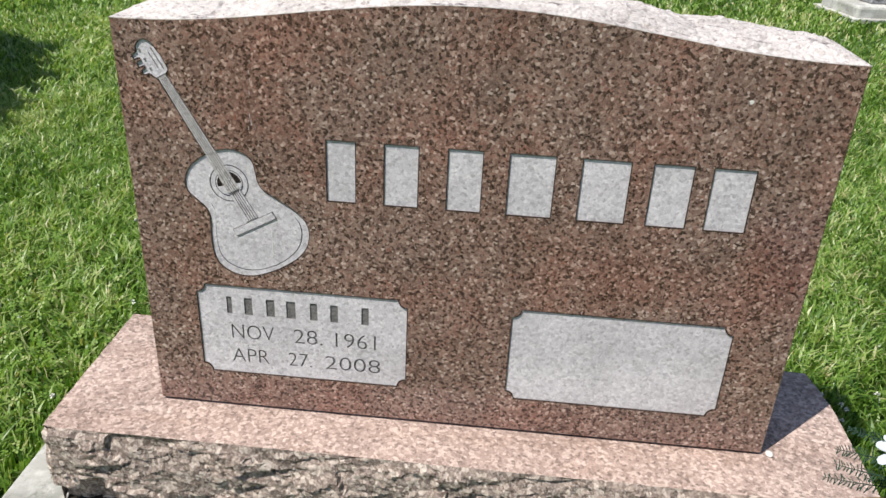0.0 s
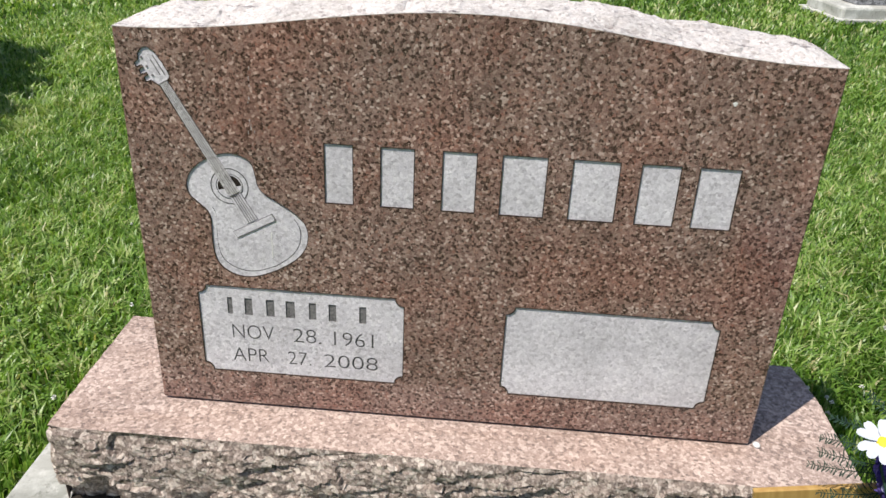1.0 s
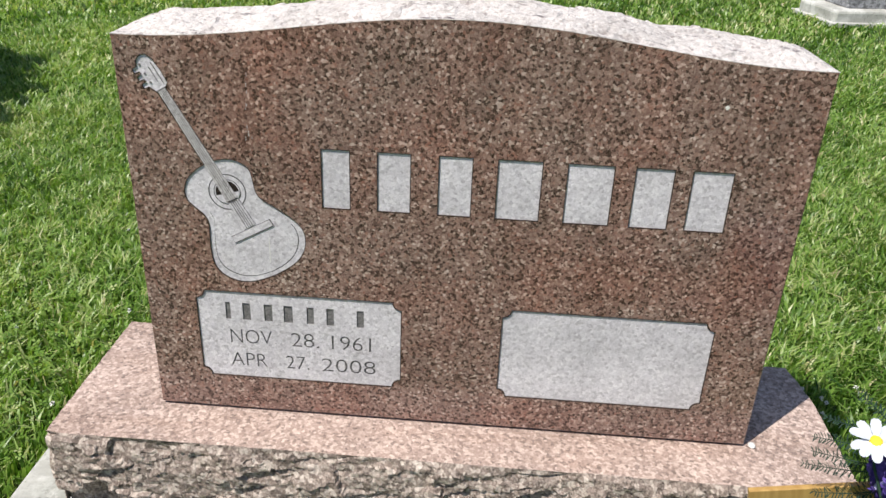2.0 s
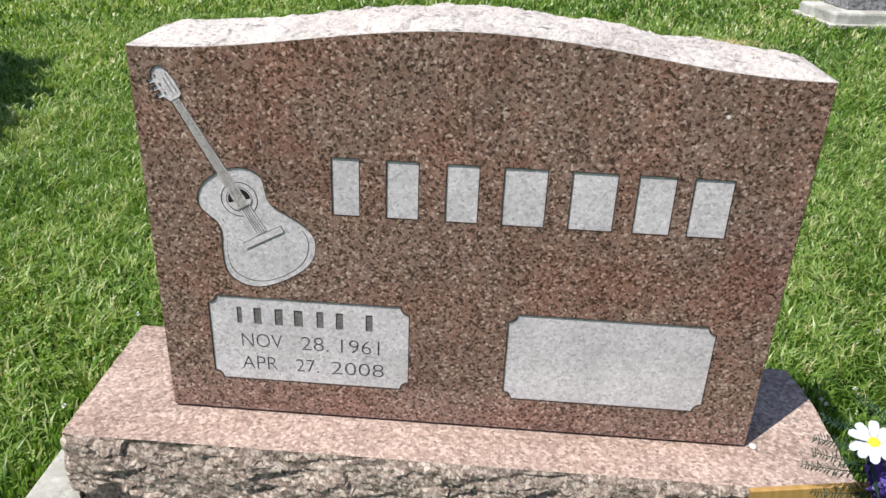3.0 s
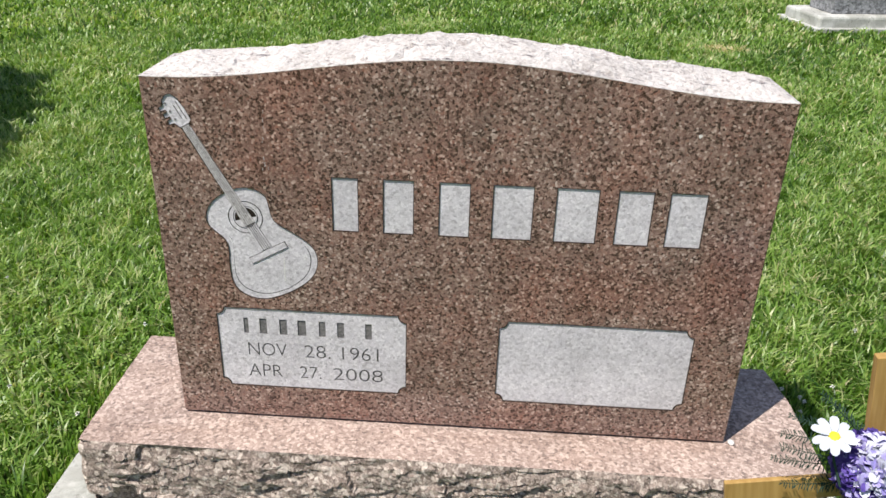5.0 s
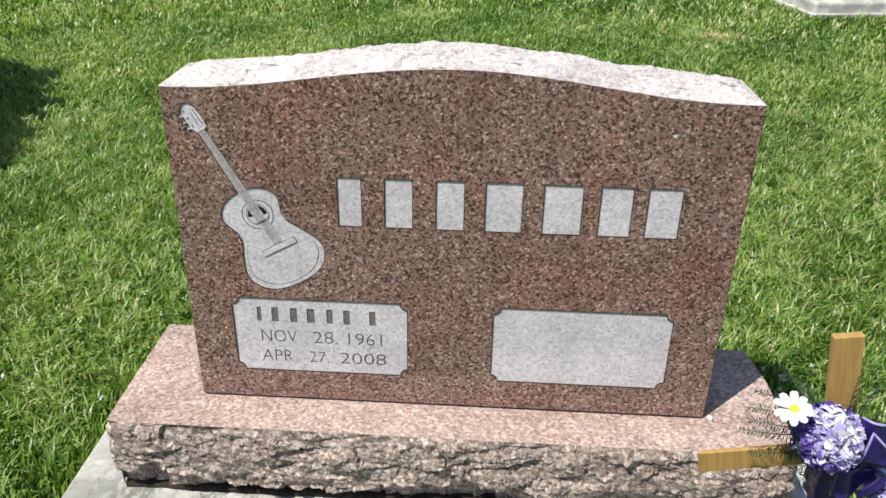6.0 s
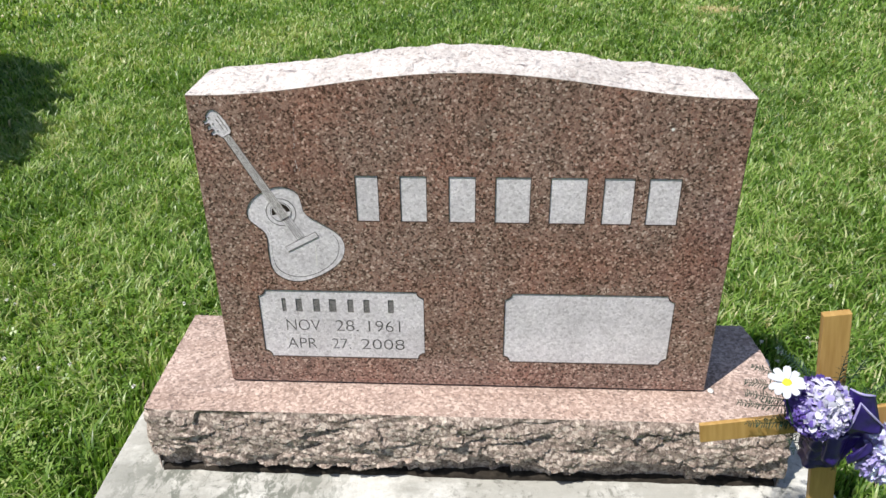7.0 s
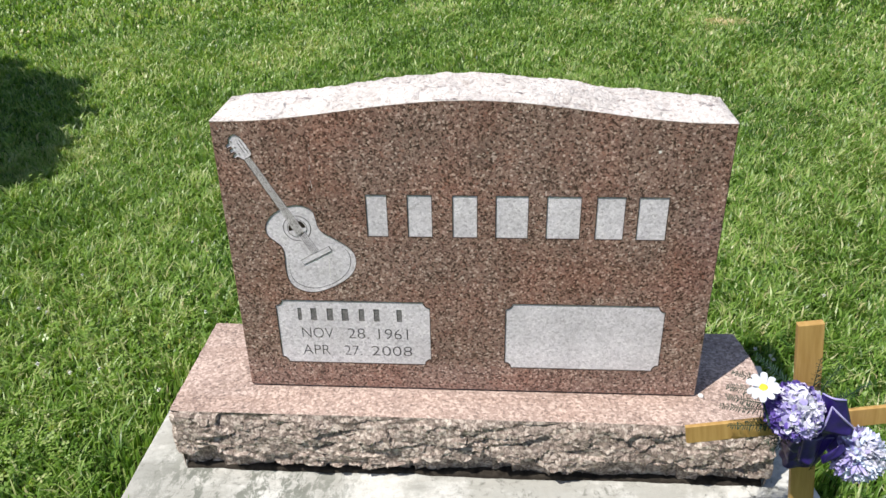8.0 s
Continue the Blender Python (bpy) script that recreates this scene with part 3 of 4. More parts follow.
    for v, w in (((-0.0336), 0.0), ((0.0306), 0.0)):
        plate("bridge_line", [(0.0620, v), (0.0620, v + 0.0012), (0.0725, v + 0.0012), (0.0725, v)], flo, M_CUT, "", 0.0010)
    for u in (0.0617, 0.0722):
        plate("bridge_line", [(u, -0.0336), (u, 0.0316), (u + 0.0012, 0.0316), (u + 0.0012, -0.0336)], flo, M_CUT, "", 0.0009)
    # the setting compound shows as a thin dark joint under the stone
    bm = bmesh.new()
    add_box(bm, (-W + 0.008, 0.008, BASE_TOP), (W - 0.008, TH - 0.008, Z0 - 0.0002))
    part("setting_joint", bm, M_INLAY, die, "thin dark setting joint")


build_die()


def build_chip():
    bm = bmesh.new()
    ring = [bm.verts.new((0.331 + 0.0028 * math.cos(a) * (1 + 0.3 * math.sin(3 * a)), -0.0003, 0.727 + 0.0030 * math.sin(a))) for a in (2 * math.pi * k / 9 for k in range(9))]
    mid = bm.verts.new((0.331, -0.0007, 0.727))
    for k in range(9):
        bm.faces.new((ring[k], ring[(k + 1) % 9], mid))
    part("chip", bm, M_PEBBLE, bpy.data.objects["gravestone"], "small white chip in the polish")


build_chip()


def build_marks():
    """Pale dried drips beside the guitar's neck."""
    rng = random.Random(9)
    bm = bmesh.new()
    for x0, za, zb, y, n in ((-0.286, 0.645, 0.745, -0.0003, 13),):
        for _ in range(n):
            x, z, w, h = x0 + rng.gauss(0, 0.0028), rng.uniform(za, zb), rng.uniform(0.0005, 0.0010), rng.uniform(0.001, 0.004)
            bm.faces.new([bm.verts.new((x + a * w, y, z + b * h)) for a, b in ((-0.5, -0.8), (0.4, -1), (0.6, 0.7), (-0.3, 1))])
    ob = part("water_mark", bm, M_NECK, bpy.data.objects["gravestone"], "pale dried drip marks")
    tagged(ob, kind="stuff")


build_marks()


def build_pebble():
    bm = bmesh.new()
    bmesh.ops.create_icosphere(bm, subdivisions=2, radius=0.0062)
    for v in bm.verts:
        v.co *= 1 + 0.2 * fbm(v.co, 120, 2)
        v.co.z *= 0.7
    ob = part("pebble", bm, M_PEBBLE)
    ob.matrix_world = pose(0.469, 0.001, BASE_TOP + 0.0036)
    tagged(smooth(ob), "small white pebble lying on the granite base", "pebble")


build_pebble()


# ---- memorial cross and its flowers ----
CROSS = pose(0.577, -0.2225, 0.333, 0, -8.4, 0)


def build_cross():
    cross = thing("memorial_cross", "small golden-brown wooden cross standing askew in the lawn", "cross")
    cross.matrix_world = CROSS
    bm = bmesh.new()
    add_box(bm, (-0.0203, -0.0095, -0.365), (0.0203, 0.0035, 0.200), 0.0012)
    part("upright", bm, M_WOOD, cross)
    bm = bmesh.new()
    add_box(bm, (-0.199, -0.0175, -0.0122), (0.194, -0.0097, 0.0240), 0.0012, Matrix.Rotation(radians(-1.6), 4, "Y"))
    arm = part("crossbar", bm, M_WOOD, cross)


build_cross()


def petal(bm, m, length, width, cup=0.25, mat=0, frill=0.0):
    """A curved petal along +x from the origin, placed by m."""
    rows = []
    for i, (t, full) in enumerate(((0.0, 1.0), (0.3, 1.0), (0.62, 1.0), (0.88, 1.0), (1.0, 0.55))):
        w = width * math.sin(math.pi * (0.14 + 0.60 * t)) * 0.5 * full
        z = cup * length * t * t
        rows.append([bm.verts.new(m @ Vector((length * t + (frill * random.uniform(-1, 1) if i == 4 else 0), s * w, z + abs(s) * w * 0.25 + (frill * random.uniform(-1, 1) if i == 4 else 0)))) for s in (-1, 0, 1)])
    for a, b in zip(rows, rows[1:]):
        for k in range(2):
            bm.faces.new((a[k], a[k + 1], b[k + 1], b[k])).material_index = mat


def build_daisy(at, facing):
    d = thing("daisy", "white artificial daisy with a yellow centre tied to the cross", "flower", at=at, turn=Vector(facing).to_track_quat("Z", "Y").to_matrix().to_4x4())
    for k in range(10):
        bm = bmesh.new()
        petal(bm, Matrix.Rotation(2 * math.pi * k / 10, 4, "Z") @ Matrix.Rotation(random.uniform(-0.22, 0.1), 4, "Y") @ Matrix.Translation((0.005, 0, 0.001 * (k % 2))), random.uniform(0.0185, 0.0225), 0.0112, random.uniform(-0.22, 0.16))
        smooth(part("petal", bm, M_PETAL_WHITE, d))
    bm = bmesh.new()
    bmesh.ops.create_icosphere(bm, subdivisions=3, radius=0.0068)
    for v in bm.verts:
        v.co *= 1 + 0.10 * fbm(v.co, 500, 2)
        v.co.z *= 0.6
    part("disc", bm, M_YELLOW, d, "yellow disc")
    bm = bmesh.new()
    tube(bm, [(0, 0, 0), (0.006, -0.012, -0.03), (0.022, -0.03, -0.055)], [0.0016] * 3, 6)
    part("stem", bm, M_FERN, d, "dark green stem")


def build_carnation(at, r, mats, label, facing, wide=0.27, long=1.0):
    c = thing("carnation", label, "flower", "carnations on the cross", at=at, turn=Vector(facing).to_track_quat("Z", "Y").to_matrix().to_4x4())
    count = 900
    meshes = [bmesh.new() for _ in mats]
    for i in range(count):
        z = 1 - 1.55 * (i + 0.5) / count
        a = i * 2.39996
        s = math.sqrt(max(0, 1 - z * z))
        d = Vector((s * math.cos(a), s * math.sin(a), z * 0.85)).normalized()
        d = (d + Vector([random.gauss(0, 0.14) for _ in range(3)])).normalized()
        q = d.to_track_quat("X", "Z").to_matrix().to_4x4()
        pick = 0.5 * fbm(d, 2.3, 3, 8.8 + at[0]) + random.gauss(0, 0.16) + 0.85 * (d.z - 0.45) + 0.25 * d.x
        k = 0 if pick > 0.26 else (1 if pick > -0.10 else 2)
        petal(meshes[min(k, len(mats) - 1)], q @ Matrix.Rotation(random.uniform(0, 6.28), 4, "X") @ Matrix.Translation((r * 0.52, 0, 0)), r * random.uniform(0.34, 0.47) * long, r * wide, random.uniform(0.3, 0.9), 0, r * 0.03)
    for bm, (m, name) in zip(meshes, mats):
        smooth(part(name, bm, m, c))
    bm = bmesh.new()
    bmesh.ops.create_icosphere(bm, subdivisions=2, radius=r * 0.5)
    part("core", bm, mats[-1][0], c)
    bm = bmesh.new()
    tube(bm, [(0, 0, 0), (0, 0, -r * 0.8), (0.0, 0.0, -r * 1.15)], [0.006, 0.005, 0.002], 6)
    part("calyx", bm, M_FERN, c, "dark green calyx")


def ribbon(bm, points, widths, across):
    rows = [[bm.verts.new(Vector(p) + Vector(across) * (s * w / 2) + Vector((0, 0.0025 * math.cos(s * 3), 0))) for s in (-1, -0.4, 0.4, 1)] for p, w in zip(points, widths)]
    for a, b in zip(rows, rows[1:]):
        for k in range(3):
            bm.faces.new((a[k], a[k + 1], b[k + 1], b[k]))


def build_bow(at):
    bow = thing("ribbon_bow", "shiny dark purple satin ribbon bow tied to the cross", "bow", at=at)
    def flap(c00, c10, c11, c01, y, bulge, edges=""):
        """A folded loop of wide ribbon between four corners (x, z); its lower edge curls back behind it."""
        def at_uv(u, v):
            p = Vector(c00).lerp(Vector(c10), u).lerp(Vector(c01).lerp(Vector(c11), u), v)
            return Vector((p.x, y - bulge * math.sin(math.pi * u) * (0.4 + 0.6 * v) - 0.002 * math.sin(5 * u + 3 * v), p.y))
        bm = bmesh.new()
        rows = []
        for j in range(13):
            v, back = (j / 8, 0.0) if j < 9 else (1 - (j - 8) * 0.11, 0.005 + 0.001 * (j - 8))
            rows.append([bm.verts.new(at_uv(i / 9, v) + Vector((0, back, 0))) for i in range(10)])
        for a, b in zip(rows, rows[1:]):
            for i in range(9):
                bm.faces.new((a[i], a[i + 1], b[i + 1], b[i]))
        ob = smooth(part("loop", bm, M_RIBBON, bow))
        so = ob.modifiers.new("thickness", "SOLIDIFY")
        so.thickness = 0.0008
        # lilac strips put the highlights on the pale satin edges into the colour
        for side in edges:
            run = [(0, t / 6) for t in range(7)] if side == "l" else [(t / 6, 0) for t in range(7)]
            bm = bmesh.new()
            tube(bm, [at_uv(*p) + Vector((0, -0.0012, 0)) for p in run], [0.0010, 0.0016, 0.0018, 0.0019, 0.0018, 0.0016, 0.0010], 6)
            part("edge_highlight", bm, M_PETAL_LILAC, bow, "pale ribbon edge with painted highlight")
    flap((-0.017, 0.056), (0.050, -0.006), (0.0265, -0.040), (-0.030, -0.040), 0.000, 0.004)
    flap((-0.014, 0.064), (0.026, 0.050), (0.043, 0.000), (-0.013, 0.030), -0.012, 0.010, "t")
    flap((-0.0035, 0.053), (0.040, 0.009), (0.0365, -0.002), (-0.010, 0.001), -0.030, 0.004, "lt")
    flap((-0.010, -0.019), (0.0265, -0.028), (0.0065, -0.070), (-0.003, -0.070), -0.010, 0.006)
    flap((-0.027, -0.020), (0.005, -0.020), (-0.0035, -0.077), (-0.027, -0.071), -0.016, 0.012)
    flap((0.0065, -0.053), (0.033, -0.027), (0.040, -0.040), (0.010, -0.072), -0.022, 0.006)
    bm = bmesh.new()
    for ang in (-60, -96):
        a = radians(ang)
        pts = [(0.012 * k * math.cos(a) + 0.003 * math.sin(k), -0.010 - 0.004 * math.sin(1.3 * k), 0.012 * k * math.sin(a)) for k in range(8)]
        ribbon(bm, pts, [0.02] * 8, (-math.sin(a), 0, math.cos(a)))
    ob = smooth(part("tail", bm, M_RIBBON, bow))
    so = ob.modifiers.new("thickness", "SOLIDIFY")
    so.thickness = 0.0006
    bm = bmesh.new()
    bmesh.ops.create_icosphere(bm, subdivisions=2, radius=0.011)
    smooth(part("knot", bm, M_RIBBON, bow))
    # broad ends that hang down before the upright
    for k, (dx, dy, dz) in enumerate(((-0.052, 0.022, -0.012), (-0.044, 0.026, -0.038), (-0.022, 0.020, -0.054), (-0.058, 0.036, -0.034), (-0.048, 0.028, -0.024))):
        bm = bmesh.new()
        pts = [(dx * t, dy * t + 0.010 * math.sin(5 * t + k), dz * t + 0.010 * math.sin(math.pi * t)) for t in (i / 9 for i in range(10))]
        d = Vector((dx, dy, dz)).normalized()
        ribbon(bm, pts, [0.014 + 0.022 * i / 9 for i in range(10)], d.cross(Vector((0.2, -0.8, 0.5))).normalized())
        ob = smooth(part("ribbon_end", bm, M_RIBBON, bow))
        so = ob.modifiers.new("thickness", "SOLIDIFY")
        so.thickness = 0.0006
    # the ribbon's turns round the upright, under the crossbar
    for k in range(3):
        bm = bmesh.new()
        ring = []
        for i in range(28):
            a = 2 * math.pi * i / 28
            c, d = math.cos(a), math.sin(a)
            r = 1 / (abs(c / 0.030) ** 4 + abs(d / (0.030 - 0.003 * k)) ** 4) ** 0.25 + 0.002 * math.sin(5 * a + k)
            ring.append((r * c, r * d))
        foot = CROSS @ Vector((0, 0, -0.030 - 0.021 * k)) - Vector(at)
        rows = [[bm.verts.new((foot.x + x + 0.003 * math.sin(3 * z * 90 + k), foot.y + y, foot.z + z + 0.25 * x)) for x, y in ring] for z in (-0.014, -0.005, 0.005, 0.014)]
        for a, b in zip(rows, rows[1:]):
            for i in range(28):
                bm.faces.new((a[i], a[(i + 1) % 28], b[(i + 1) % 28], b[i]))
        ob = smooth(part("wrap", bm, M_RIBBON, bow))
        so = ob.modifiers.new("thickness", "SOLIDIFY")
        so.thickness = 0.0006


def build_fern(start, end, sag, leaf, count):
    f = thing("fern_sprig", "dark green artificial fern sprig tucked behind the flowers", "fern", "fern sprigs on the cross", at=start)
    a, b = Vector((0, 0, 0)), Vector(end) - Vector(start)
    pts = [a.lerp(b, t / 10) + Vector((0, 0, -sag * math.sin(math.pi * t / 10))) for t in range(11)]
    bm = bmesh.new()
    tube(bm, pts, [0.0011 - 0.00007 * i for i in range(11)], 5)
    part("stem", bm, M_FERN, f)
    bm = bmesh.new()
    d = b.normalized()
    side = d.cross(Vector((0.2, -0.75, 0.6))).normalized()
    for i in range(count):
        t = 0.15 + 0.85 * i / count
        p = a.lerp(b, t) + Vector((0, 0, -sag * math.sin(math.pi * t)))
        ln = leaf * (1.05 - 0.75 * t) * random.uniform(0.8, 1.15)
        for s in (-1, 1):
            w = (side * s + d * 0.55 + Vector([random.gauss(0, 0.28) for _ in range(3)])).normalized()
            q = w.to_track_quat("X", "Z").to_matrix().to_4x4()
            petal(bm, Matrix.Translation(p) @ q, ln, 0.0014, random.uniform(-0.35, 0.2))
    part("frond", bm, M_FERN, f)


random.seed(11)
build_daisy((0.468, -0.297, 0.456), (-0.22, -0.34, 0.90))
build_carnation((0.525, -0.292, 0.407), 0.0465, [(M_RUFFLE_WHITE, "white_ruffle"), (M_PETAL_LILAC, "lilac_ruffle"), (M_PETAL_PURPLE, "purple_ruffle")], "purple and white artificial carnation tied to the cross", (0.0, -0.72, 0.68))
build_carnation((0.643, -0.285, 0.3155), 0.041, [(M_RUFFLE_WHITE, "white_ruffle"), (M_PETAL_BLUE, "pale_blue_ruffle"), (M_PETAL_LILAC, "lilac_ruffle")], "white and pale blue artificial carnation below the bow", (0.25, -0.8, 0.5), 0.15, 1.25)
build_bow((0.572, -0.285, 0.385))
for s, e, sag, leaf, n in (((0.540, -0.260, 0.400), (0.430, -0.240, 0.412), -0.004, 0.019, 30), ((0.540, -0.260, 0.385), (0.424, -0.245, 0.376), 0.004, 0.018, 30), ((0.538, -0.258, 0.408), (0.436, -0.238, 0.440), -0.005, 0.016, 30),
                           ((0.538, -0.262, 0.392), (0.432, -0.243, 0.394), 0.003, 0.017, 28),
                           ((0.545, -0.255, 0.400), (0.466, -0.240, 0.478), -0.006, 0.017, 24), ((0.575, -0.245, 0.39), (0.605, -0.238, 0.462), -0.004, 0.015, 20),
                           ((0.565, -0.248, 0.38), (0.568, -0.246, 0.478), 0.0, 0.016, 20), ((0.540, -0.260, 0.365), (0.440, -0.255, 0.343), 0.006, 0.018, 26),
                           ((0.555, -0.255, 0.36), (0.515, -0.270, 0.300), 0.0, 0.021, 24), ((0.545, -0.258, 0.385), (0.490, -0.262, 0.345), 0.004, 0.020, 26), ((0.550, -0.262, 0.37), (0.500, -0.275, 0.325), 0.004, 0.020, 24), ((0.60, -0.250, 0.38), (0.660, -0.240, 0.428), -0.004, 0.014, 20),
                           ((0.59, -0.240, 0.33), (0.590, -0.265, 0.260), 0.0, 0.019, 20)):
    build_fern(s, e, sag, leaf, n)


def build_stems():
    """Wires that hold the bunch to the cross."""
    for tip in ((0.523, -0.290, 0.407), (0.643, -0.285, 0.3155), (0.592, -0.280, 0.372), (0.540, -0.260, 0.385), (0.575, -0.240, 0.36)):
        bm = bmesh.new()
        foot = Vector((0.577, -0.238, 0.333))
        t = Vector(tip)
        tube(bm, [foot, foot.lerp(t, 0.5) + Vector((0, 0, 0.01)), t], [0.0022, 0.002, 0.0018], 6)
        ob = part("flower_stem", bm, M_FERN)
        tagged(ob, "dark green wire stem bound to the cross", "stem", "wire stems on the cross")


build_stems()


# ---- the next monument behind ----
def build_far_stone():
    turn = pose(2.365, 4.86, 0, 0, 0, 10)
    step = thing("monument_step", "pale concrete step under a grey monument", "step")
    step.matrix_world = turn
    bm = bmesh.new()
    add_box(bm, (0, 0, -0.1), (1.15, 0.50, 0.105), 0.018)
    bmesh.ops.subdivide_edges(bm, edges=[e for e in bm.edges if e.calc_length() > 0.2], cuts=12, use_grid_fill=True)
    for v in bm.verts:
        v.co += Vector((0.004, 0.004, 0.003)) * fbm(v.co, 10, 3)
    part("slab", bm, M_CONCRETE, step)
    bm = bmesh.new()
    add_box(bm, (-0.035, -0.045, -0.1), (1.19, 0.55, 0.028), 0.006)
    part("footing", bm, M_CONCRETE, step)
    stone = thing("gravestone", "grey granite monument on a pale concrete step", "gravestone")
    stone.matrix_world = turn @ pose(0, 0, 0.105)
    bm = bmesh.new()
    add_box(bm, (0.14, 0.10, 0), (1.01, 0.42, 0.16), 0.008)
    part("base", bm, M_GREY, stone)
    bm = bmesh.new()
    add_box(bm, (0.24, 0.16, 0.1602), (0.91, 0.36, 0.75), 0.01)
    part("tablet", bm, M_GREY, stone)


build_far_stone()


# ---- the tree whose shade lies on the lawn ----
def build_tree(at):
    tree = thing("tree", "leafy tree that shades part of the lawn", "tree", at=at)
    rng = random.Random(4)
    bm = bmesh.new()
    tube(bm, [(0, 0, -0.1), (0.02, 0, 0.5), (0.0, 0.03, 1.2), (0.03, 0.02, 2.0), (0.0, 0.0, 2.7)], [0.13, 0.10, 0.085, 0.06, 0.015], 10)
    part("trunk", bm, M_BARK, tree)
    tips = []
    for k in range(64):
        a = k * 2.4
        z0 = 0.95 + 1.5 * k / 64
        c, sn = math.cos(a), math.sin(a)
        less = 0.42 * (z0 - 1.25)
        wide, deep = (3.0 if c < 0 else (1.20 if sn > 0 else 1.42) - less), (1.42 - less if sn > 0 else 2.0)
        ln = rng.uniform(0.74, 1.10) / math.hypot(c / wide, sn / deep)
        d = Vector((c, sn, 0.10))
        pts = [Vector((0, 0, z0)) + d * ln * t + Vector((0, 0, -0.04 * ln * t * t)) for t in (0, 0.3, 0.6, 1.0)]
        bm = bmesh.new()
        tube(bm, pts, [0.03, 0.022, 0.014, 0.005], 6)
        part("limb", bm, M_BARK, tree)
        tips.append(pts)
    verts, faces, tone = [], [], []
    for pts in tips:
        for _ in range(1700):
            t = rng.uniform(0.12, 1.03)
            i = min(2, int(t * 3))
            c = pts[i].lerp(pts[i + 1], min(1.0, t * 3 - i)) + Vector([rng.gauss(0, 0.05 + 0.12 * (1 - t) + 0.04) for _ in range(3)])
            u = Vector([rng.gauss(0, 1) for _ in range(3)]).normalized()
            w = u.cross(Vector([rng.gauss(0, 1) for _ in range(3)])).normalized()
            s = rng.uniform(0.08, 0.14)
            n = len(verts)
            verts += [c - u * s, c + w * s * 0.45, c + u * s, c - w * s * 0.45]
            faces.append((n, n + 1, n + 2, n + 3))
            tone += [rng.random()] * 4
    me = bpy.data.meshes.new("crown")
    me.from_pydata([tuple(v) for v in verts], [], faces)
    me.attributes.new("tone", "FLOAT", "POINT").data.foreach_set("value", tone)
    me.materials.append(M_LEAF)
    new("crown", me).parent = tree


build_tree((-3.83, 0.94, 0))


# ---- lawn ----
def waves(x, y, scale, rng, n=7):
    out = np.zeros_like(x)
    for _ in range(n):
        a, p, k = rng.uniform(0, 2 * np.pi), rng.uniform(0, 2 * np.pi), scale * rng.uniform(0.6, 1.6)
        out += np.sin(k * (x * np.cos(a) + y * np.sin(a)) + p)
    return out / np.sqrt(n / 2)


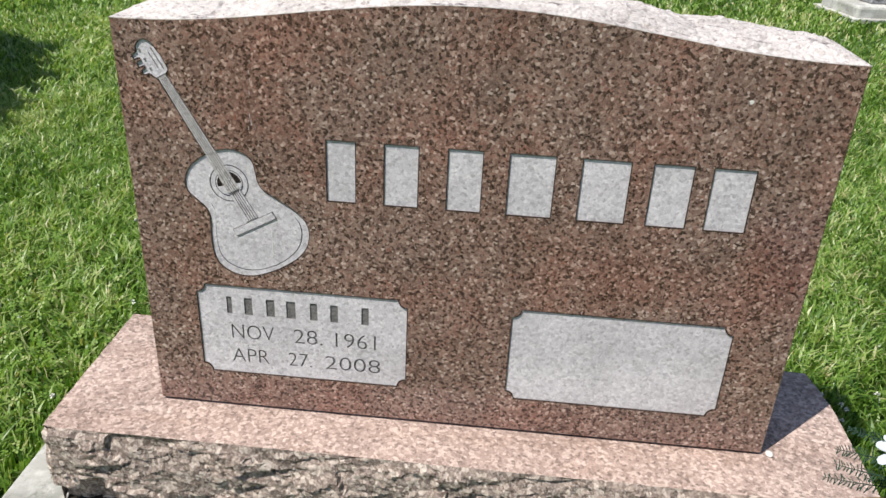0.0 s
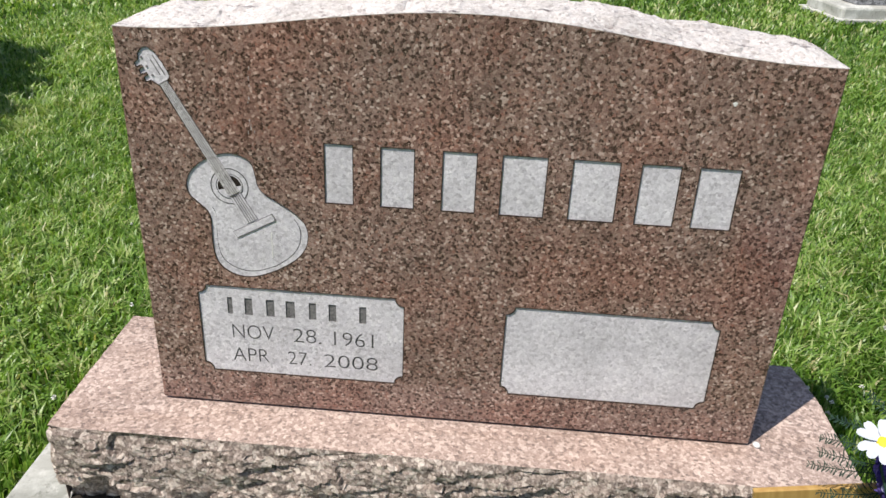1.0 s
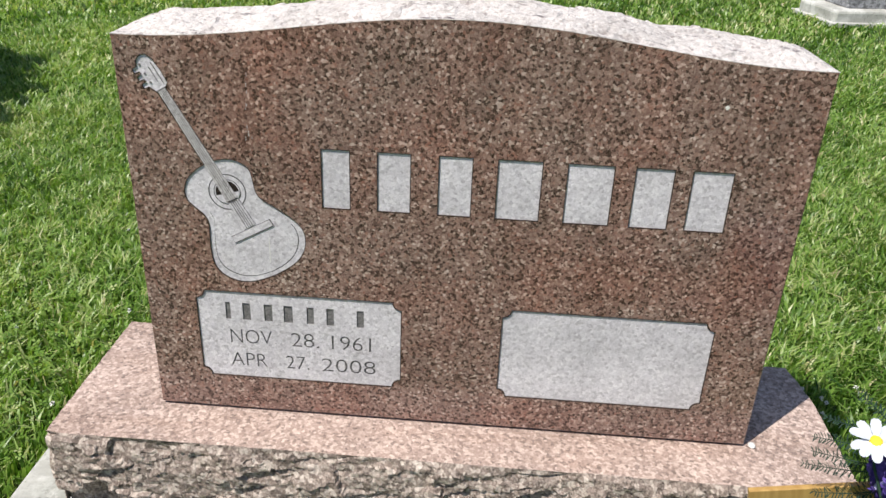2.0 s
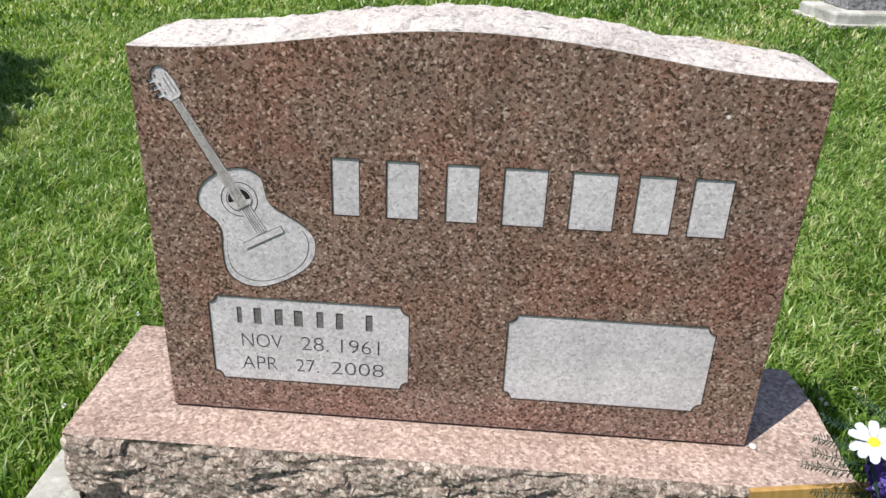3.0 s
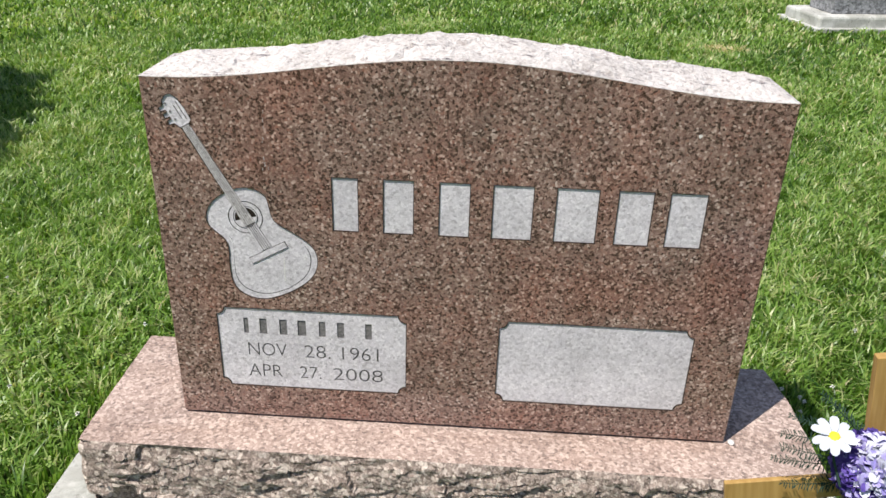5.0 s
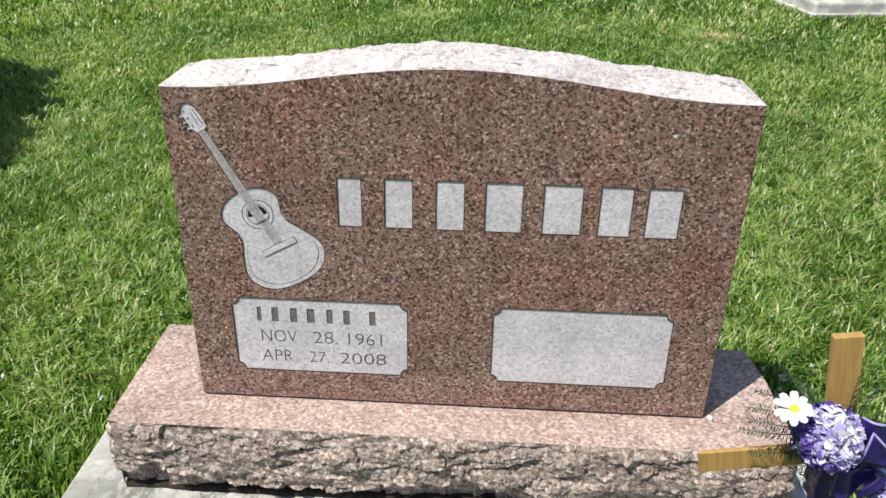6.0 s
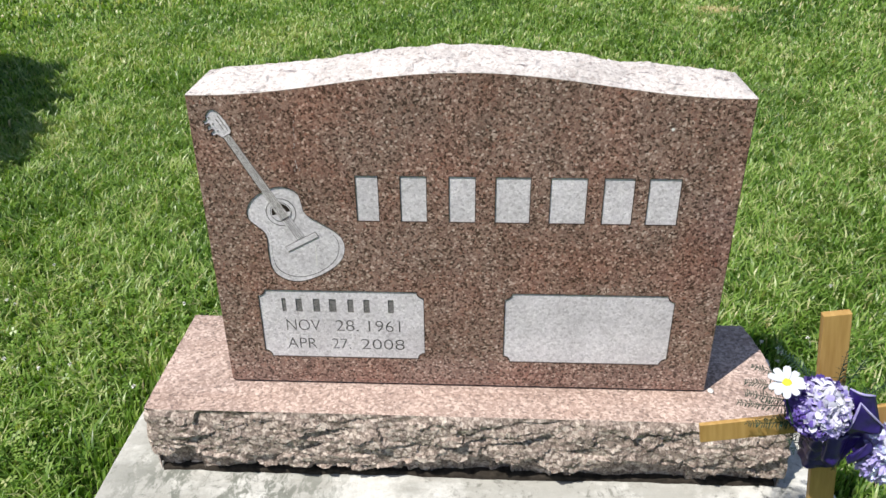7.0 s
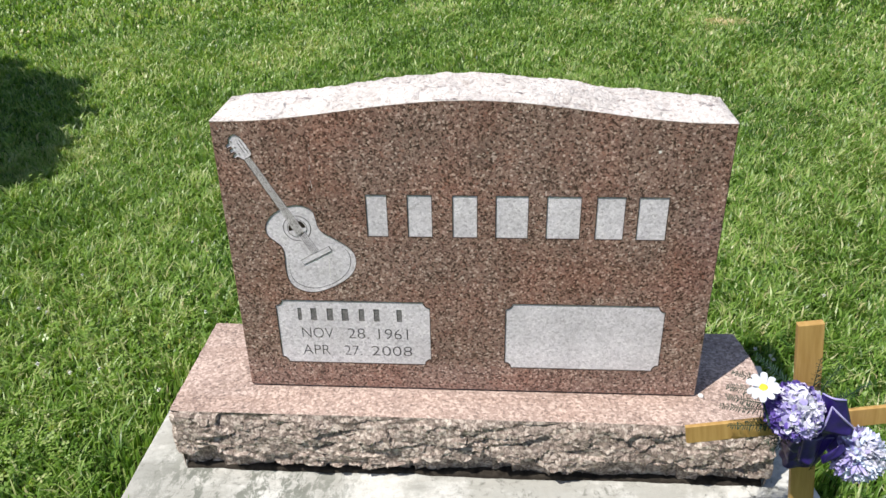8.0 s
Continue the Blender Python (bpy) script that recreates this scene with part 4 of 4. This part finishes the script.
def build_lawn():
    rng = np.random.default_rng(7)
    xs, ys, ws = [], [], []
    for r0, r1, dens, wide in ((0.0, 2.1, 21000, 1.0), (2.1, 3.7, 9000, 1.4), (3.7, 7.5, 2200, 2.3)):
        n = int(dens * math.pi * (r1 * r1 - r0 * r0))
        r = np.sqrt(rng.uniform(r0 * r0, r1 * r1, n))
        a = rng.uniform(0, 2 * np.pi, n)
        x, y = r * np.cos(a), 0.9 + r * np.sin(a)
        keep = (y > -1.6) | (wide > 2) | (rng.random(n) < (0.25 if wide < 1.2 else 0.5))
        xs.append(x[keep]), ys.append(y[keep]), ws.append(np.full(keep.sum(), wide))
    x, y, wide = np.concatenate(xs), np.concatenate(ys), np.concatenate(ws)
    bare = (np.abs(x) < FX + 0.006) & (y > FY0 - 0.006) & (y < FY1 + 0.006)
    c, s = math.cos(radians(10)), math.sin(radians(10))
    u, v = (x - 2.365) * c + (y - 4.86) * s, -(x - 2.365) * s + (y - 4.86) * c
    bare |= (u > -0.03) & (u < 1.18) & (v > -0.04) & (v < 0.54)
    x, y, wide = x[~bare], y[~bare], wide[~bare]
    n = len(x)
    broad, clump = waves(x, y, 5.0, rng), waves(x, y, 38.0, rng, 12)
    h = (0.022 + 0.005 * clump + rng.gamma(2.0, 0.0065, n)).clip(0.012, 0.052)
    ang = 1.2 * waves(x, y, 9.0, rng) + 1.0 * waves(x, y, 55.0, rng) + rng.normal(0, 1.5, n)
    lean = h * rng.uniform(0.25, 1.25, n)
    near = (np.abs(x) < FX + 0.06) & (y < FY1 + 0.06) & (y > FY0 - 0.06)
    lean[near] *= 0.4
    w = wide * rng.uniform(0.0030, 0.0075, n)
    dx, dy = np.cos(ang), np.sin(ang)
    turn = ang + np.pi / 2 + rng.normal(0, 0.5, n)
    sx, sy = np.cos(turn) * w / 2, np.sin(turn) * w / 2
    pts = np.empty((n, 5, 3), np.float32)
    z0 = np.full(n, -0.004)
    pts[:, 0] = np.stack((x - sx, y - sy, z0), 1)
    pts[:, 1] = np.stack((x + sx, y + sy, z0), 1)
    mx, my, mz = x + dx * lean * 0.33, y + dy * lean * 0.33, h * 0.62
    pts[:, 2] = np.stack((mx + sx * 0.85, my + sy * 0.85, mz), 1)
    pts[:, 3] = np.stack((mx - sx * 0.85, my - sy * 0.85, mz), 1)
    pts[:, 4] = np.stack((x + dx * lean, y + dy * lean, h * rng.uniform(0.75, 1.0, n)), 1)
    tone = 0.49 + 0.085 * np.clip(-x - 0.5, 0, 1) + 0.08 * broad + 0.07 * clump + rng.normal(0, 0.23, n)
    tone = tone.clip(0.02, 0.90)
    dry = rng.random(n) < 0.020 + 0.03 * (broad > 0.9) + 0.045 * np.clip(x - 0.3, 0, 1)
    tone[dry] = rng.uniform(0.9, 1.0, dry.sum())
    spot = np.exp(-(((x - 1.50) / 0.15) ** 2 + ((y - 4.05) / 0.11) ** 2)) > rng.uniform(0.2, 1.0, n)
    tone[spot] = 1.0
    me = bpy.data.meshes.new("lawn")
    me.vertices.add(5 * n)
    me.vertices.foreach_set("co", pts.ravel())
    loops = np.empty((n, 7), np.int32)
    loops[:] = np.arange(n, dtype=np.int32)[:, None] * 5 + np.array([0, 1, 2, 3, 3, 2, 4], np.int32)
    me.loops.add(7 * n)
    me.loops.foreach_set("vertex_index", loops.ravel())
    me.polygons.add(2 * n)
    start = np.empty((n, 2), np.int32)
    start[:, 0] = np.arange(n) * 7
    start[:, 1] = start[:, 0] + 4
    me.polygons.foreach_set("loop_start", start.ravel())
    me.update(calc_edges=True)
    me.attributes.new("tone", "FLOAT", "POINT").data.foreach_set("value", np.repeat(tone, 5).astype(np.float32))
    me.materials.append(M_GRASS)
    tagged(new("grass", me), "bright green mown lawn grass with paler dry blades", "grass", kind="stuff")


build_lawn()


# ---- clover in the lawn ----
def build_clover():
    rng = np.random.default_rng(3)
    verts, faces, tone = [], [], []
    spots = rng.normal(0, 1, (50, 2)) * (0.35, 0.40) + (-1.10, 0.15)
    spots = np.concatenate((spots, rng.uniform((-2.4, -0.3), (2.4, 3.0), (50, 2))))
    for cx, cy in spots:
        for _ in range(22):
            x, y = cx + rng.normal(0, 0.06), cy + rng.normal(0, 0.06)
            if abs(x) < FX + 0.02 and FY0 - 0.02 < y < FY1 + 0.02:
                continue
            z, r, a0 = rng.uniform(0.028, 0.052), rng.uniform(0.0045, 0.0078), rng.uniform(0, 6.28)
            tilt = rng.normal(0, 0.3, 2)
            t = float(np.clip(rng.normal(0.62, 0.15), 0.2, 0.9))
            for k in range(3):
                a = a0 + k * 2.094
                n = len(verts)
                for rr, da in ((0.1, 0), (0.8, -0.55), (1.25, -0.35), (1.2, 0.0), (1.25, 0.35), (0.8, 0.55)):
                    px, py = rr * r * math.cos(a + da), rr * r * math.sin(a + da)
                    verts.append((x + px, y + py, z + tilt[0] * px + tilt[1] * py))
                    tone.append(t)
                faces.append(tuple(range(n, n + 6)))
    me = bpy.data.meshes.new("clover")
    me.from_pydata(verts, [], faces)
    me.attributes.new("tone", "FLOAT", "POINT").data.foreach_set("value", tone)
    me.materials.append(M_GRASS)
    tagged(new("clover", me), "patches of small green clover leaves in the lawn", "clover", kind="stuff")
    r2 = random.Random(6)
    bm = bmesh.new()
    for k in range(34):
        x, y = (r2.gauss(-1.05, 0.35), r2.gauss(0.2, 0.45)) if r2.random() < 0.55 else (r2.uniform(0.75, 2.2), r2.uniform(0.1, 2.6))
        if k < 5:
            x, y = ((0.709, 0.393), (0.737, 0.364), (0.7175, 0.305), (0.827, 0.416), (0.735, 0.335))[k]
        if abs(x) < FX + 0.012 and y < FY1 + 0.012 and k > 4:
            continue
        z = r2.uniform(0.035, 0.055)
        for i in range(26):
            q = Vector((r2.gauss(0, 1), r2.gauss(0, 1), r2.gauss(0.5, 0.8))).normalized()
            petal(bm, Matrix.Translation((x, y, z)) @ q.to_track_quat("X", "Z").to_matrix().to_4x4(), r2.uniform(0.0035, 0.0058), 0.003, 0.1)
    tagged(part("clover_flowers", bm, M_CLOVER), "scattered small white clover flowers in the grass", "clover flower", kind="stuff")


build_clover()
